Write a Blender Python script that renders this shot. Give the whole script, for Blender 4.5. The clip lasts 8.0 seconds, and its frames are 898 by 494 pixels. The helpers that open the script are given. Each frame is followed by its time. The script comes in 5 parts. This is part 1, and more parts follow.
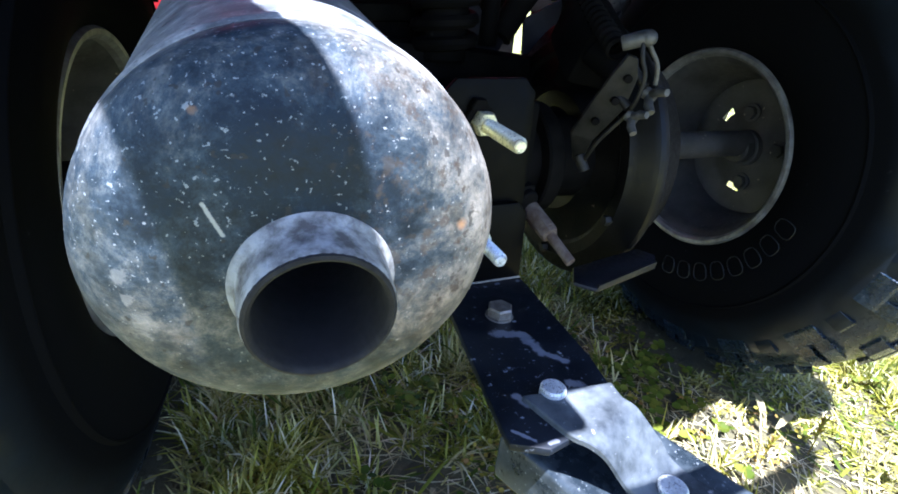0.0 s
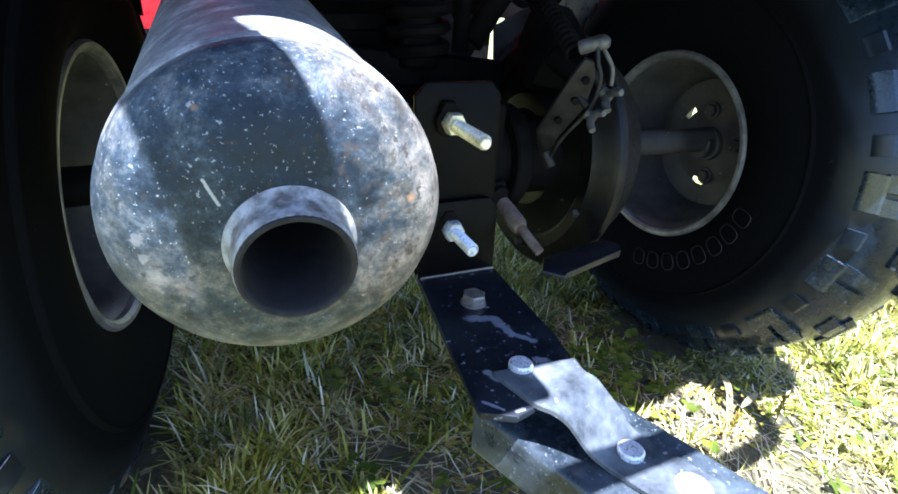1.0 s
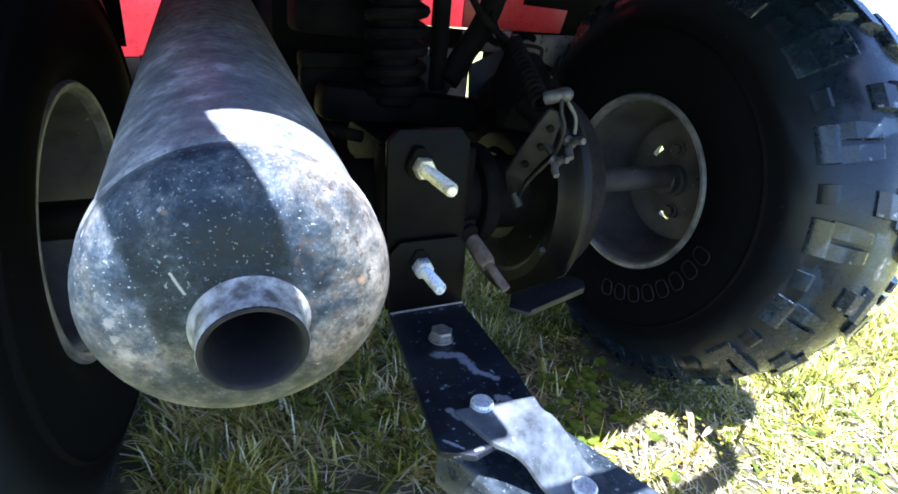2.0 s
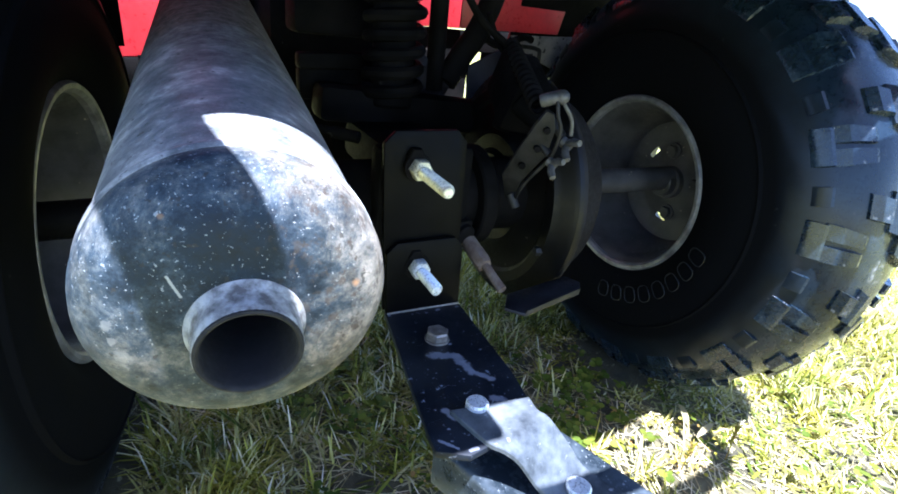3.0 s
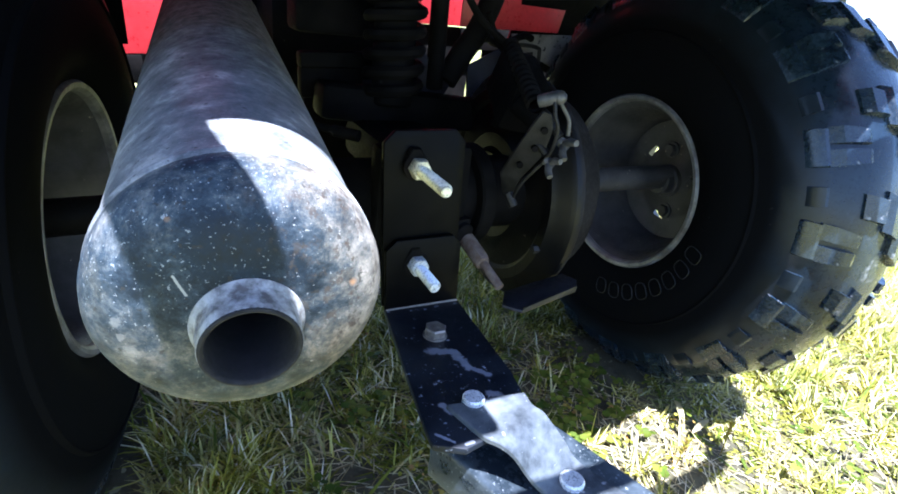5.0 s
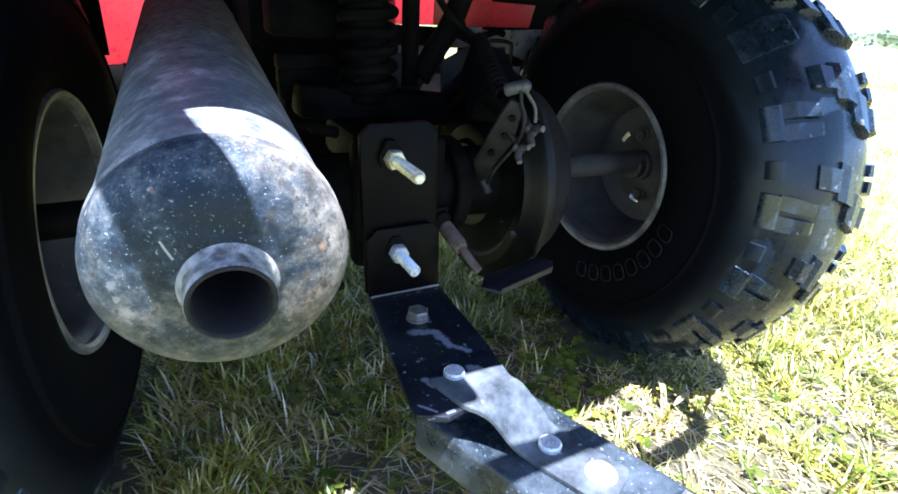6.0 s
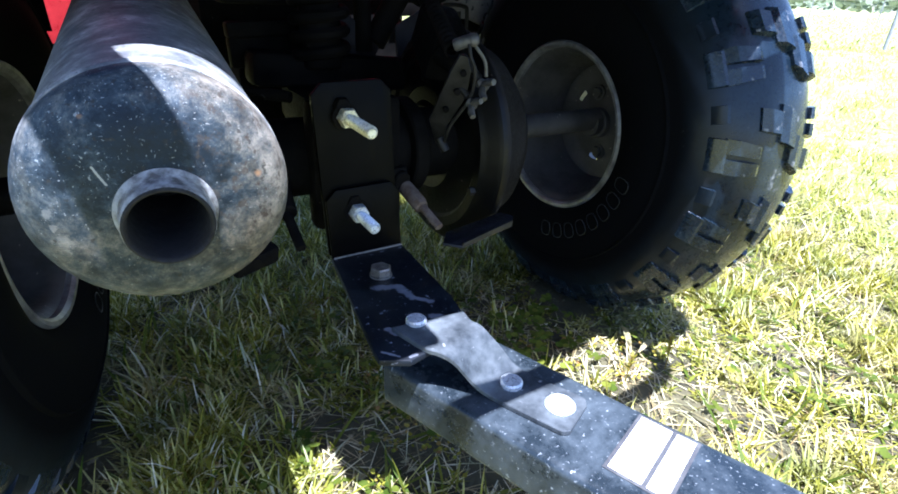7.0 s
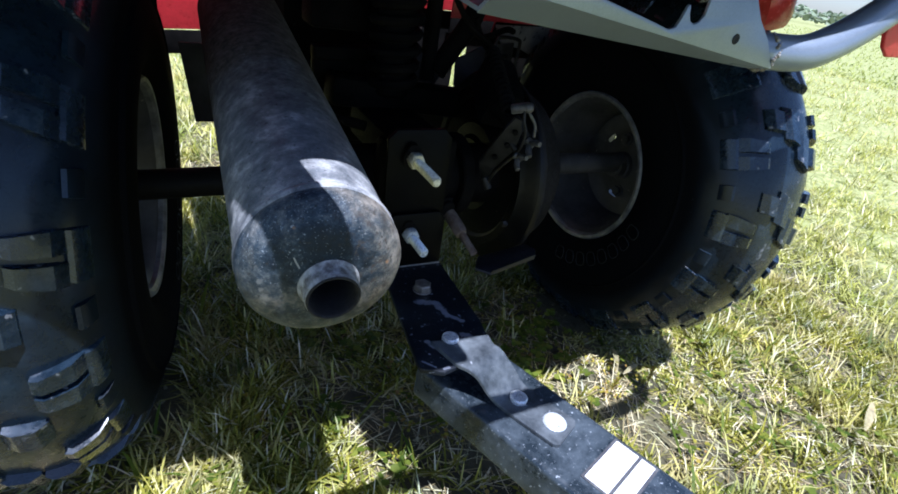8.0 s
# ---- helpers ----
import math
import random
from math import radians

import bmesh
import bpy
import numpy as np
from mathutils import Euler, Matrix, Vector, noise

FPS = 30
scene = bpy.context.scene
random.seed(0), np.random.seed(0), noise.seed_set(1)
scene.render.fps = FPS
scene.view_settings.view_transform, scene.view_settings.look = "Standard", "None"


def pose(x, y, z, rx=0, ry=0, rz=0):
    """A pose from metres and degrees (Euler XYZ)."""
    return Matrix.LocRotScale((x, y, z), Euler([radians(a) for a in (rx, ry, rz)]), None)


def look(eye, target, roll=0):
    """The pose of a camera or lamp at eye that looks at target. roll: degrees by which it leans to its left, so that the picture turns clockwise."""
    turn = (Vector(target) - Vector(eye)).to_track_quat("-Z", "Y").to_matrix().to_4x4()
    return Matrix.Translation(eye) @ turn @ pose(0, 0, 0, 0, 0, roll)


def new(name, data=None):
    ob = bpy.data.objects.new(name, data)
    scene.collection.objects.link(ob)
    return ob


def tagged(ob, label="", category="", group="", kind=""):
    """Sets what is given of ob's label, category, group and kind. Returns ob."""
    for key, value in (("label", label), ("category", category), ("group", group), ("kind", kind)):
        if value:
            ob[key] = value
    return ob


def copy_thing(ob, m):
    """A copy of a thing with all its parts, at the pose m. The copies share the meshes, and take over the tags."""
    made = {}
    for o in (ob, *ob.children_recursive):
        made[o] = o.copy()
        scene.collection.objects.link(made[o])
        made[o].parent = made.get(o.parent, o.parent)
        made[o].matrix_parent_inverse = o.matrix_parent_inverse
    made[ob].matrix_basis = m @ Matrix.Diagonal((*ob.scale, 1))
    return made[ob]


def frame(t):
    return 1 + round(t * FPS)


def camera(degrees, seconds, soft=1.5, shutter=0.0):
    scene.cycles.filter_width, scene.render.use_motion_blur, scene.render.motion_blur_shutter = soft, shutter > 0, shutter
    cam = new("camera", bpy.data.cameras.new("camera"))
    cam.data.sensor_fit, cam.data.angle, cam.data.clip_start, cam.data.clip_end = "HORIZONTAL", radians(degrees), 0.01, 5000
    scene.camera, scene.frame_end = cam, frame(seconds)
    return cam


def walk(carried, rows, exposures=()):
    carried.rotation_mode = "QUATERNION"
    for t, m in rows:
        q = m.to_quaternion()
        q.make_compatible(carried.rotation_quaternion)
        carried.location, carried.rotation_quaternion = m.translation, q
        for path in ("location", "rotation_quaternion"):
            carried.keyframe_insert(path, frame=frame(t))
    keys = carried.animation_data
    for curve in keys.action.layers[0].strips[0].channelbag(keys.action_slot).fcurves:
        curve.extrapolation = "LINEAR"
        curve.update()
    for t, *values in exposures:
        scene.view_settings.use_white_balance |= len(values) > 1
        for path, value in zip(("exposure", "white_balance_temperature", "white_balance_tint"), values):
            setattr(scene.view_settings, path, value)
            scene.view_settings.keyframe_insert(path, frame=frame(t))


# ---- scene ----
cam = camera(80.87, 8.0, 1.75)
PATH = [
    (0, pose(-0.2382, -0.4068, 0.4259, 63.6709, -5.1039, -23.5223)),
    (0.5, pose(-0.2414, -0.426, 0.4307, 63.5019, -5.6869, -24.2277)),
    (1, pose(-0.2424, -0.4444, 0.431, 64.3834, -4.3588, -25.3239)),
    (1.5, pose(-0.2378, -0.4548, 0.4557, 65.921, -5.4947, -26.3193)),
    (3, pose(-0.2358, -0.4595, 0.4651, 65.9989, -6.2584, -26.6852)),
    (3.5, pose(-0.236, -0.4627, 0.4639, 65.7356, -6.0054, -26.6365)),
    (4, pose(-0.237, -0.4612, 0.4661, 66.0254, -6.2941, -26.4275)),
    (5.5, pose(-0.2365, -0.4812, 0.4718, 65.3145, -6.4581, -26.4331)),
    (6, pose(-0.2367, -0.502, 0.4678, 65.8564, -4.2356, -28.2867)),
    (6.5, pose(-0.2372, -0.4986, 0.454, 64.8496, -3.4796, -28.3181)),
    (7, pose(-0.2293, -0.5316, 0.4474, 64.0834, -2.3765, -31.7745)),
    (7.2, pose(-0.2278, -0.5446, 0.4631, 60.8415, -4.8302, -33.2944)),
    (7.5, pose(-0.2293, -0.5738, 0.5144, 62.4822, -8.3028, -34.8279)),
    (7.7, pose(-0.2585, -0.5448, 0.5134, 60.8288, -9.7251, -32.1605)),
    (7.8, pose(-0.2752, -0.5488, 0.5255, 60.4455, -10.5842, -29.8663)),
    (7.9, pose(-0.2921, -0.5614, 0.5479, 60.3784, -9.6515, -28.2625)),
    (8, pose(-0.3103, -0.5653, 0.557, 60.4103, -9.7192, -27.5507)),
]
exposures = [(0.0, 2.62, 5150, 19), (1.0, 2.77, 5150, 19), (3.0, 2.82, 5150, 19), (6.6, 2.54, 5150, 19), (7.1, 2.0, 5150, 19), (7.5, 1.24, 5150, 19), (8.0, 1.22, 5150, 19)]
walk(cam, PATH, exposures)

# ---- light ----
SUN_DIR = Vector((0.05, 0.36, -1.0)).normalized()
world = bpy.data.worlds.new("sky")
scene.world = world
world.use_nodes = True
wn = world.node_tree.nodes
sky = wn.new("ShaderNodeTexSky")
sky.sky_type = "NISHITA"
sky.sun_disc = False
sky.sun_elevation = math.asin(-SUN_DIR.z)
sky.sun_rotation = math.atan2(-SUN_DIR.x, -SUN_DIR.y)
sky.air_density, sky.dust_density, sky.ozone_density = 1.0, 0.8, 1.0
wn["Background"].inputs["Strength"].default_value = 0.068
world.node_tree.links.new(sky.outputs[0], wn["Background"].inputs["Color"])
sun_data = bpy.data.lights.new("sun", "SUN")
sun_data.energy, sun_data.angle, sun_data.color = 5.0, radians(0.53), (1.0, 0.945, 0.86)
sun = new("sun", sun_data)
sun.matrix_world = look((0, 0, 5), Vector((0, 0, 5)) + SUN_DIR)


# ---- materials ----
def nodes_of(name):
    m = bpy.data.materials.new(name)
    m.use_nodes = True
    return m, m.node_tree.nodes, m.node_tree.links, m.node_tree.nodes["Principled BSDF"]


def tex(n, l, kind, scale, detail=6.0, rough=0.6, coord="Object", stretch=(1, 1, 1), distort=0.0):
    """A noise or voronoi texture in metres on the object's own coordinates."""
    tc, mp = n.new("ShaderNodeTexCoord"), n.new("ShaderNodeMapping")
    mp.inputs["Scale"].default_value = stretch
    l.new(tc.outputs[coord], mp.inputs["Vector"])
    if kind == "noise":
        t = n.new("ShaderNodeTexNoise")
        t.inputs["Detail"].default_value, t.inputs["Roughness"].default_value = detail, rough
        t.inputs["Distortion"].default_value = distort
    else:
        t = n.new("ShaderNodeTexVoronoi")
    t.inputs["Scale"].default_value = scale
    l.new(mp.outputs["Vector"], t.inputs["Vector"])
    return t.outputs["Fac"] if kind == "noise" else t.outputs["Distance"]


def ramp(n, l, source, stops):
    r = n.new("ShaderNodeValToRGB")
    e = r.color_ramp.elements
    while len(e) < len(stops):
        e.new(0.5)
    for k, (at, c) in zip(e, stops):
        k.position = at
        k.color = (*c, 1) if len(c) == 3 else c
    l.new(source, r.inputs["Fac"])
    return r.outputs["Color"]


def grey(v):
    return (v, v, v)


def mix(n, l, fac, a, b, blend="MIX"):
    m = n.new("ShaderNodeMix")
    m.data_type, m.blend_type = "RGBA", blend
    for slot, v in ((0, fac), (6, a), (7, b)):
        if isinstance(v, (float, int)):
            m.inputs[slot].default_value = v
        elif isinstance(v, tuple):
            m.inputs[slot].default_value = (*v, 1)
        else:
            l.new(v, m.inputs[slot])
    return m.outputs[2]


def bump(n, l, p, source, strength, distance):
    b = n.new("ShaderNodeBump")
    b.inputs["Strength"].default_value, b.inputs["Distance"].default_value = strength, distance
    l.new(source, b.inputs["Height"])
    l.new(b.outputs["Normal"], p.inputs["Normal"])


def surface(name, base, second, rough=0.6, metal=0.0, big=12.0, small=160.0, speck=None, speck_at=0.7,
            bumps=0.25, depth=0.0008, rough_var=0.15, spec=0.5, big_at=(0.4, 0.62)):
    """Two tones in broad stains, fine grain, optional specks, grain relief and uneven gloss."""
    m, n, l, p = nodes_of(name)
    stain = tex(n, l, "noise", big, 7, 0.62)
    grain = tex(n, l, "noise", small, 5, 0.65)
    colour = ramp(n, l, stain, [(big_at[0], base), (big_at[1], second)])
    colour = mix(n, l, 0.55, colour, ramp(n, l, grain, [(0.3, grey(0.55)), (0.7, grey(1.0))]), "MULTIPLY")
    if speck:
        dots = tex(n, l, "noise", small * 0.55, 3, 0.5)
        colour = mix(n, l, ramp(n, l, dots, [(speck_at, grey(0)), (speck_at + 0.03, grey(1))]), colour, speck)
    l.new(colour, p.inputs["Base Color"])
    l.new(ramp(n, l, grain, [(0.3, grey(max(rough - rough_var, 0.03))), (0.7, grey(min(rough + rough_var, 1)))]), p.inputs["Roughness"])
    p.inputs["Metallic"].default_value, p.inputs["Specular IOR Level"].default_value = metal, spec
    bump(n, l, p, grain, bumps, depth)
    return m


def scratched_paint(name, paint, dust, bare, rough=0.32, at=0.66, spec=0.4, dusting=0.035):
    """Gloss black paint with dust, mud spots and bare scratches."""
    m, n, l, p = nodes_of(name)
    broad = tex(n, l, "noise", 22, 8, 0.7)
    spots = tex(n, l, "noise", 130, 4, 0.55)
    lines = tex(n, l, "noise", 60, 6, 0.75, stretch=(1, 3.5, 1), distort=1.2)
    colour = ramp(n, l, broad, [(0.40, paint), (0.75, dust)])
    colour = mix(n, l, ramp(n, l, spots, [(at, grey(0)), (at + 0.05, grey(0.85))]), colour, bare)
    dots = tex(n, l, "noise", 330, 3, 0.55)
    colour = mix(n, l, ramp(n, l, dots, [(at + dusting, grey(0)), (at + dusting + 0.04, grey(0.45))]), colour, bare)
    colour = mix(n, l, ramp(n, l, lines, [(at + 0.01, grey(0)), (at + 0.04, grey(0.8))]), colour, bare)
    l.new(colour, p.inputs["Base Color"])
    l.new(ramp(n, l, broad, [(0.35, grey(rough)), (0.7, grey(rough + 0.3))]), p.inputs["Roughness"])
    p.inputs["Specular IOR Level"].default_value = spec
    bump(n, l, p, spots, 0.2, 0.0006)
    return m


def blade_mat(name, stops, trans=0.3, rough=0.55, dry=0.0):
    """Leaf colours that differ from blade to blade."""
    m, n, l, p = nodes_of(name)
    geo = n.new("ShaderNodeNewGeometry")
    colour = ramp(n, l, geo.outputs["Random Per Island"], stops)
    clump = tex(n, l, "noise", 7.5, 3, 0.55)
    colour = mix(n, l, ramp(n, l, clump, [(0.50, grey(0)), (0.64, grey(dry))]), colour, (0.55, 0.46, 0.27))
    colour = mix(n, l, 0.85, colour, ramp(n, l, tex(n, l, "noise", 11, 4, 0.6), [(0.34, (0.42, 0.52, 0.40)), (0.52, (1.0, 1.0, 0.95)), (0.68, (1.2, 1.14, 0.98))]), "MULTIPLY")
    l.new(colour, p.inputs["Base Color"])
    p.inputs["Roughness"].default_value = rough
    p.inputs["Specular IOR Level"].default_value = 0.15
    t, add, out = n.new("ShaderNodeBsdfTranslucent"), n.new("ShaderNodeMixShader"), n["Material Output"]
    l.new(colour, t.inputs["Color"])
    add.inputs["Fac"].default_value = trans
    l.new(p.outputs[0], add.inputs[1])
    l.new(t.outputs[0], add.inputs[2])
    l.new(add.outputs[0], out.inputs["Surface"])
    return m


def near(n, l, a, b, width, wobble=0.0, scale=120.0):
    """1 close to the segment a-b, 0 beyond its width, with a ragged edge."""
    tc = n.new("ShaderNodeTexCoord")

    def vec(op, x, y):
        k = n.new("ShaderNodeVectorMath")
        k.operation = op
        for i, v in enumerate((x, y)):
            if isinstance(v, (tuple, Vector)):
                k.inputs[i].default_value = tuple(v)
            elif v is not None:
                l.new(v, k.inputs[i])
        return k

    def calc(op, x, y, clamp=False):
        k = n.new("ShaderNodeMath")
        k.operation, k.use_clamp = op, clamp
        for i, v in enumerate((x, y)):
            if isinstance(v, (int, float)):
                k.inputs[i].default_value = v
            else:
                l.new(v, k.inputs[i])
        return k.outputs[0]
    a, b = Vector(a), Vector(b)
    span = b - a
    rel = vec("SUBTRACT", tc.outputs["Object"], a).outputs[0]
    if span.length > 1e-6:
        along = calc("DIVIDE", vec("DOT_PRODUCT", rel, span).outputs["Value"], span.length_squared, True)
        foot = vec("SCALE", span, None)
        l.new(along, foot.inputs["Scale"])
        rel = vec("SUBTRACT", rel, foot.outputs[0]).outputs[0]
    dist = vec("LENGTH", rel, None).outputs["Value"]
    if wobble:
        ragged = tex(n, l, "noise", scale, 5, 0.65)
        dist = calc("ADD", dist, calc("MULTIPLY", calc("SUBTRACT", ragged, 0.5), wobble))
    return calc("SUBTRACT", 1.0, calc("DIVIDE", dist, width), True)


def muffler_steel(name, tones, rough, grain, metal):
    m, n, l, p = nodes_of(name)

    def calc(op, x, y):
        k = n.new("ShaderNodeMath")
        k.operation = op
        for i, v in enumerate((x, y)):
            if isinstance(v, (int, float)):
                k.inputs[i].default_value = v
            else:
                l.new(v, k.inputs[i])
        return k.outputs[0]
    cloud = tex(n, l, "noise", 48, 14, 0.55 + 0.3 * grain, distort=0.2)
    mid = tex(n, l, "noise", 120, 8, 0.75)
    fine = tex(n, l, "noise", 480, 4, 0.6)
    # lighter grey on one flank, along the seam and low down; soot over the outlet; heat colour further forward
    level = cloud
    for a, b, w, gain in (((-0.180, -0.262, 0.402), (-0.178, -0.266, 0.35), 0.042, 0.11), ((-0.262, -0.262, 0.405), (-0.275, -0.262, 0.345), 0.020, 0.0), ((-0.250, -0.272, 0.352), (-0.20, -0.275, 0.332), 0.020, 0.03),
                          ((-0.222, -0.279, 0.396), (-0.222, -0.279, 0.396), 0.028, -0.14), ((-0.203, -0.280, 0.376), (-0.200, -0.280, 0.365), 0.022, -0.14), ((-0.255, -0.272, 0.385), (-0.235, -0.270, 0.405), 0.024, -0.07),
                          ((-0.228, -0.284, 0.362), (-0.228, -0.284, 0.362), 0.052, -0.075), ((-0.255, -0.245, 0.412), (-0.185, -0.248, 0.418), 0.030, 0.07)):
        level = calc("ADD", level, calc("MULTIPLY", near(n, l, a, b, w, 0.02, 60), gain))
    colour = ramp(n, l, level, list(zip((0.36, 0.46, 0.54, 0.66), tones)))
    colour = mix(n, l, grain, colour, ramp(n, l, mid, [(0.34, grey(0.40)), (0.50, grey(0.95)), (0.66, grey(1.5))]), "MULTIPLY")
    hot = near(n, l, (-0.165, 0.17, 0.435), (-0.10, 0.60, 0.47), 0.33, 0.16, 22)
    colour = mix(n, l, ramp(n, l, hot, [(0.0, grey(0)), (0.45, grey(0.85))]), colour, mix(n, l, ramp(n, l, mid, [(0.38, grey(0)), (0.62, grey(1))]), (0.040, 0.033, 0.023), (0.128, 0.106, 0.076)))
    # pale chips, pits, rust spots and scratches
    for scale, at in ((800, 0.695), (480, 0.715), (240, 0.78)):
        chips = calc("ADD", tex(n, l, "noise", scale, 2, 0.5), calc("MULTIPLY", near(n, l, (-0.255, -0.262, 0.400), (-0.205, -0.262, 0.420), 0.048, 0.02, 60), 0.05))
        colour = mix(n, l, ramp(n, l, chips, [(at, grey(0)), (at + 0.05, grey(0.45))]), colour, (0.34, 0.37, 0.40))
    dark = tex(n, l, "noise", 260, 2, 0.5)
    colour = mix(n, l, ramp(n, l, dark, [(0.30, grey(0.7)), (0.33, grey(0))]), colour, (0.02, 0.019, 0.018))
    for at, w in (((-0.1850, -0.2762, 0.3729), 0.0021), ((-0.2464, -0.2721, 0.4020), 0.0014), ((-0.2269, -0.2650, 0.4150), 0.0016)):
        spot = near(n, l, at, at, w, 0.0020, 400)
        colour = mix(n, l, ramp(n, l, spot, [(0.0, grey(0)), (0.7, grey(0.7))]), colour, (0.26, 0.15, 0.075))
    for a, b in (((-0.2467, -0.2761, 0.3833), (-0.2434, -0.2768, 0.3759)), ((-0.2699, -0.2650, 0.3786), (-0.2665, -0.2688, 0.3692)), ((-0.2705, -0.2640, 0.3690), (-0.2668, -0.2680, 0.3665))):
        line = near(n, l, a, b, 0.0006, 0.0007, 600)
        colour = mix(n, l, ramp(n, l, line, [(0.0, grey(0)), (0.5, grey(0.6))]), colour, (0.40, 0.40, 0.38))
    for at, w in (((-0.2653, -0.2693, 0.3647), 0.0040), ((-0.2621, -0.2691, 0.3517), 0.0055), ((-0.2645, -0.2690, 0.3585), 0.0030)):
        flake = near(n, l, at, at, w, 0.0075, 420)
        colour = mix(n, l, ramp(n, l, flake, [(0.35, grey(0)), (0.6, grey(0.3))]), colour, (0.28, 0.285, 0.28))
    # brown scale burnt on over the flank and underside
    if grain > 0.6:
        for a, b, w in (((-0.176, -0.262, 0.405), (-0.172, -0.266, 0.35), 0.050), ((-0.250, -0.272, 0.345), (-0.19, -0.275, 0.330), 0.030)):
            scale = near(n, l, a, b, w, 0.02, 60)
            colour = mix(n, l, ramp(n, l, scale, [(0.0, grey(0)), (0.5, grey(0.8))]), colour, mix(n, l, 1.0, colour, (1.06, 0.94, 0.80), "MULTIPLY"))
        burnt = calc("MULTIPLY", ramp(n, l, tex(n, l, "noise", 210, 6, 0.7), [(0.53, grey(0)), (0.62, grey(1))]), near(n, l, (-0.192, -0.272, 0.402), (-0.183, -0.274, 0.352), 0.040, 0.02, 60))
        colour = mix(n, l, burnt, colour, (0.040, 0.030, 0.022))
    l.new(colour, p.inputs["Base Color"])
    l.new(ramp(n, l, hot, [(0.0, grey(metal)), (0.4, grey(0))]), p.inputs["Metallic"])
    l.new(mix(n, l, ramp(n, l, hot, [(0.0, grey(0)), (0.4, grey(1))]), ramp(n, l, mid, [(0.3, grey(rough)), (0.7, grey(rough + 0.2))]), (0.85, 0.85, 0.85)), p.inputs["Roughness"])
    l.new(ramp(n, l, hot, [(0.0, grey(0.26)), (0.25, grey(0.04))]), p.inputs["Specular IOR Level"])
    bump(n, l, p, fine, 0.4, 0.0004)
    return m


def marked(m, marks, colour):
    """Adds pale smears to a paint; marks are (a, b, width, wobble)."""
    n, l = m.node_tree.nodes, m.node_tree.links
    p = n["Principled BSDF"]
    base = p.inputs["Base Color"].links[0].from_socket
    for a, b, w, wob in marks:
        mask = near(n, l, a, b, w, wob, 150)
        base = mix(n, l, ramp(n, l, mask, [(0.0, grey(0)), (0.5, grey(0.85))]), base, colour)
    l.new(base, p.inputs["Base Color"])
    return m


M_MUFF = muffler_steel("weathered_muffler_steel", ((0.078, 0.086, 0.096), (0.122, 0.130, 0.140), (0.178, 0.185, 0.192), (0.36, 0.362, 0.36)), 0.50, 0.50, 0.15)
# the cap's darker tones have the blue of shade mixed in
M_CAP = muffler_steel("sooted_cap_steel", ((0.006, 0.012, 0.021), (0.024, 0.036, 0.050), (0.074, 0.082, 0.086), (0.18, 0.178, 0.168)), 0.45, 0.85, 0.12)
M_LIP = surface("pitted_outlet_steel", (0.33, 0.335, 0.33), (0.085, 0.08, 0.075), 0.5, 0.1, 150, 420, bumps=0.8, depth=0.0006)
M_SOOT = surface("soot", (0.0025, 0.002, 0.0022), (0.007, 0.006, 0.006), 0.85, 0, 30, 200)
M_MARK = surface("dusty_raised_rubber", (0.019, 0.020, 0.021), (0.010, 0.010, 0.011), 0.5, 0, 40, 300, spec=0.25)
# blue sheen of the sky is put into the rubber's base colours
M_TREAD = surface("worn_tread_rubber", (0.0045, 0.0095, 0.0165), (0.0115, 0.022, 0.036), 0.30, 0, 26, 170, speck=(0.10, 0.10, 0.11), speck_at=0.73, bumps=0.15, depth=0.0005, spec=0.30, big_at=(0.42, 0.70), rough_var=0.1)


def mud_glint_crown(m, start, full, edge):
    """Pale patches, dried mud and painted sun glints together, that thicken from the shoulder (wheel's own x = start)
    to the crown.
    """
    n, l = m.node_tree.nodes, m.node_tree.links
    p = n["Principled BSDF"]
    base = p.inputs["Base Color"].links[0].from_socket
    tc, sep = n.new("ShaderNodeTexCoord"), n.new("ShaderNodeSeparateXYZ")
    l.new(tc.outputs["Object"], sep.inputs[0])
    band = n.new("ShaderNodeMapRange")
    l.new(sep.outputs["X"], band.inputs["Value"])
    band.inputs["From Min"].default_value, band.inputs["From Max"].default_value = start, full
    patch = tex(n, l, "noise", 34, 9, 0.72)
    mask = mix(n, l, ramp(n, l, patch, [(edge, grey(0)), (edge + 0.14, grey(0.9))]), (0.0, 0.0, 0.0), band.outputs[0])
    l.new(mix(n, l, mask, base, (0.33, 0.34, 0.36)), p.inputs["Base Color"])
    for slot, value in (("Coat Weight", 0.50), ("Coat Roughness", 0.17), ("Coat IOR", 1.5)):
        p.inputs[slot].default_value = value


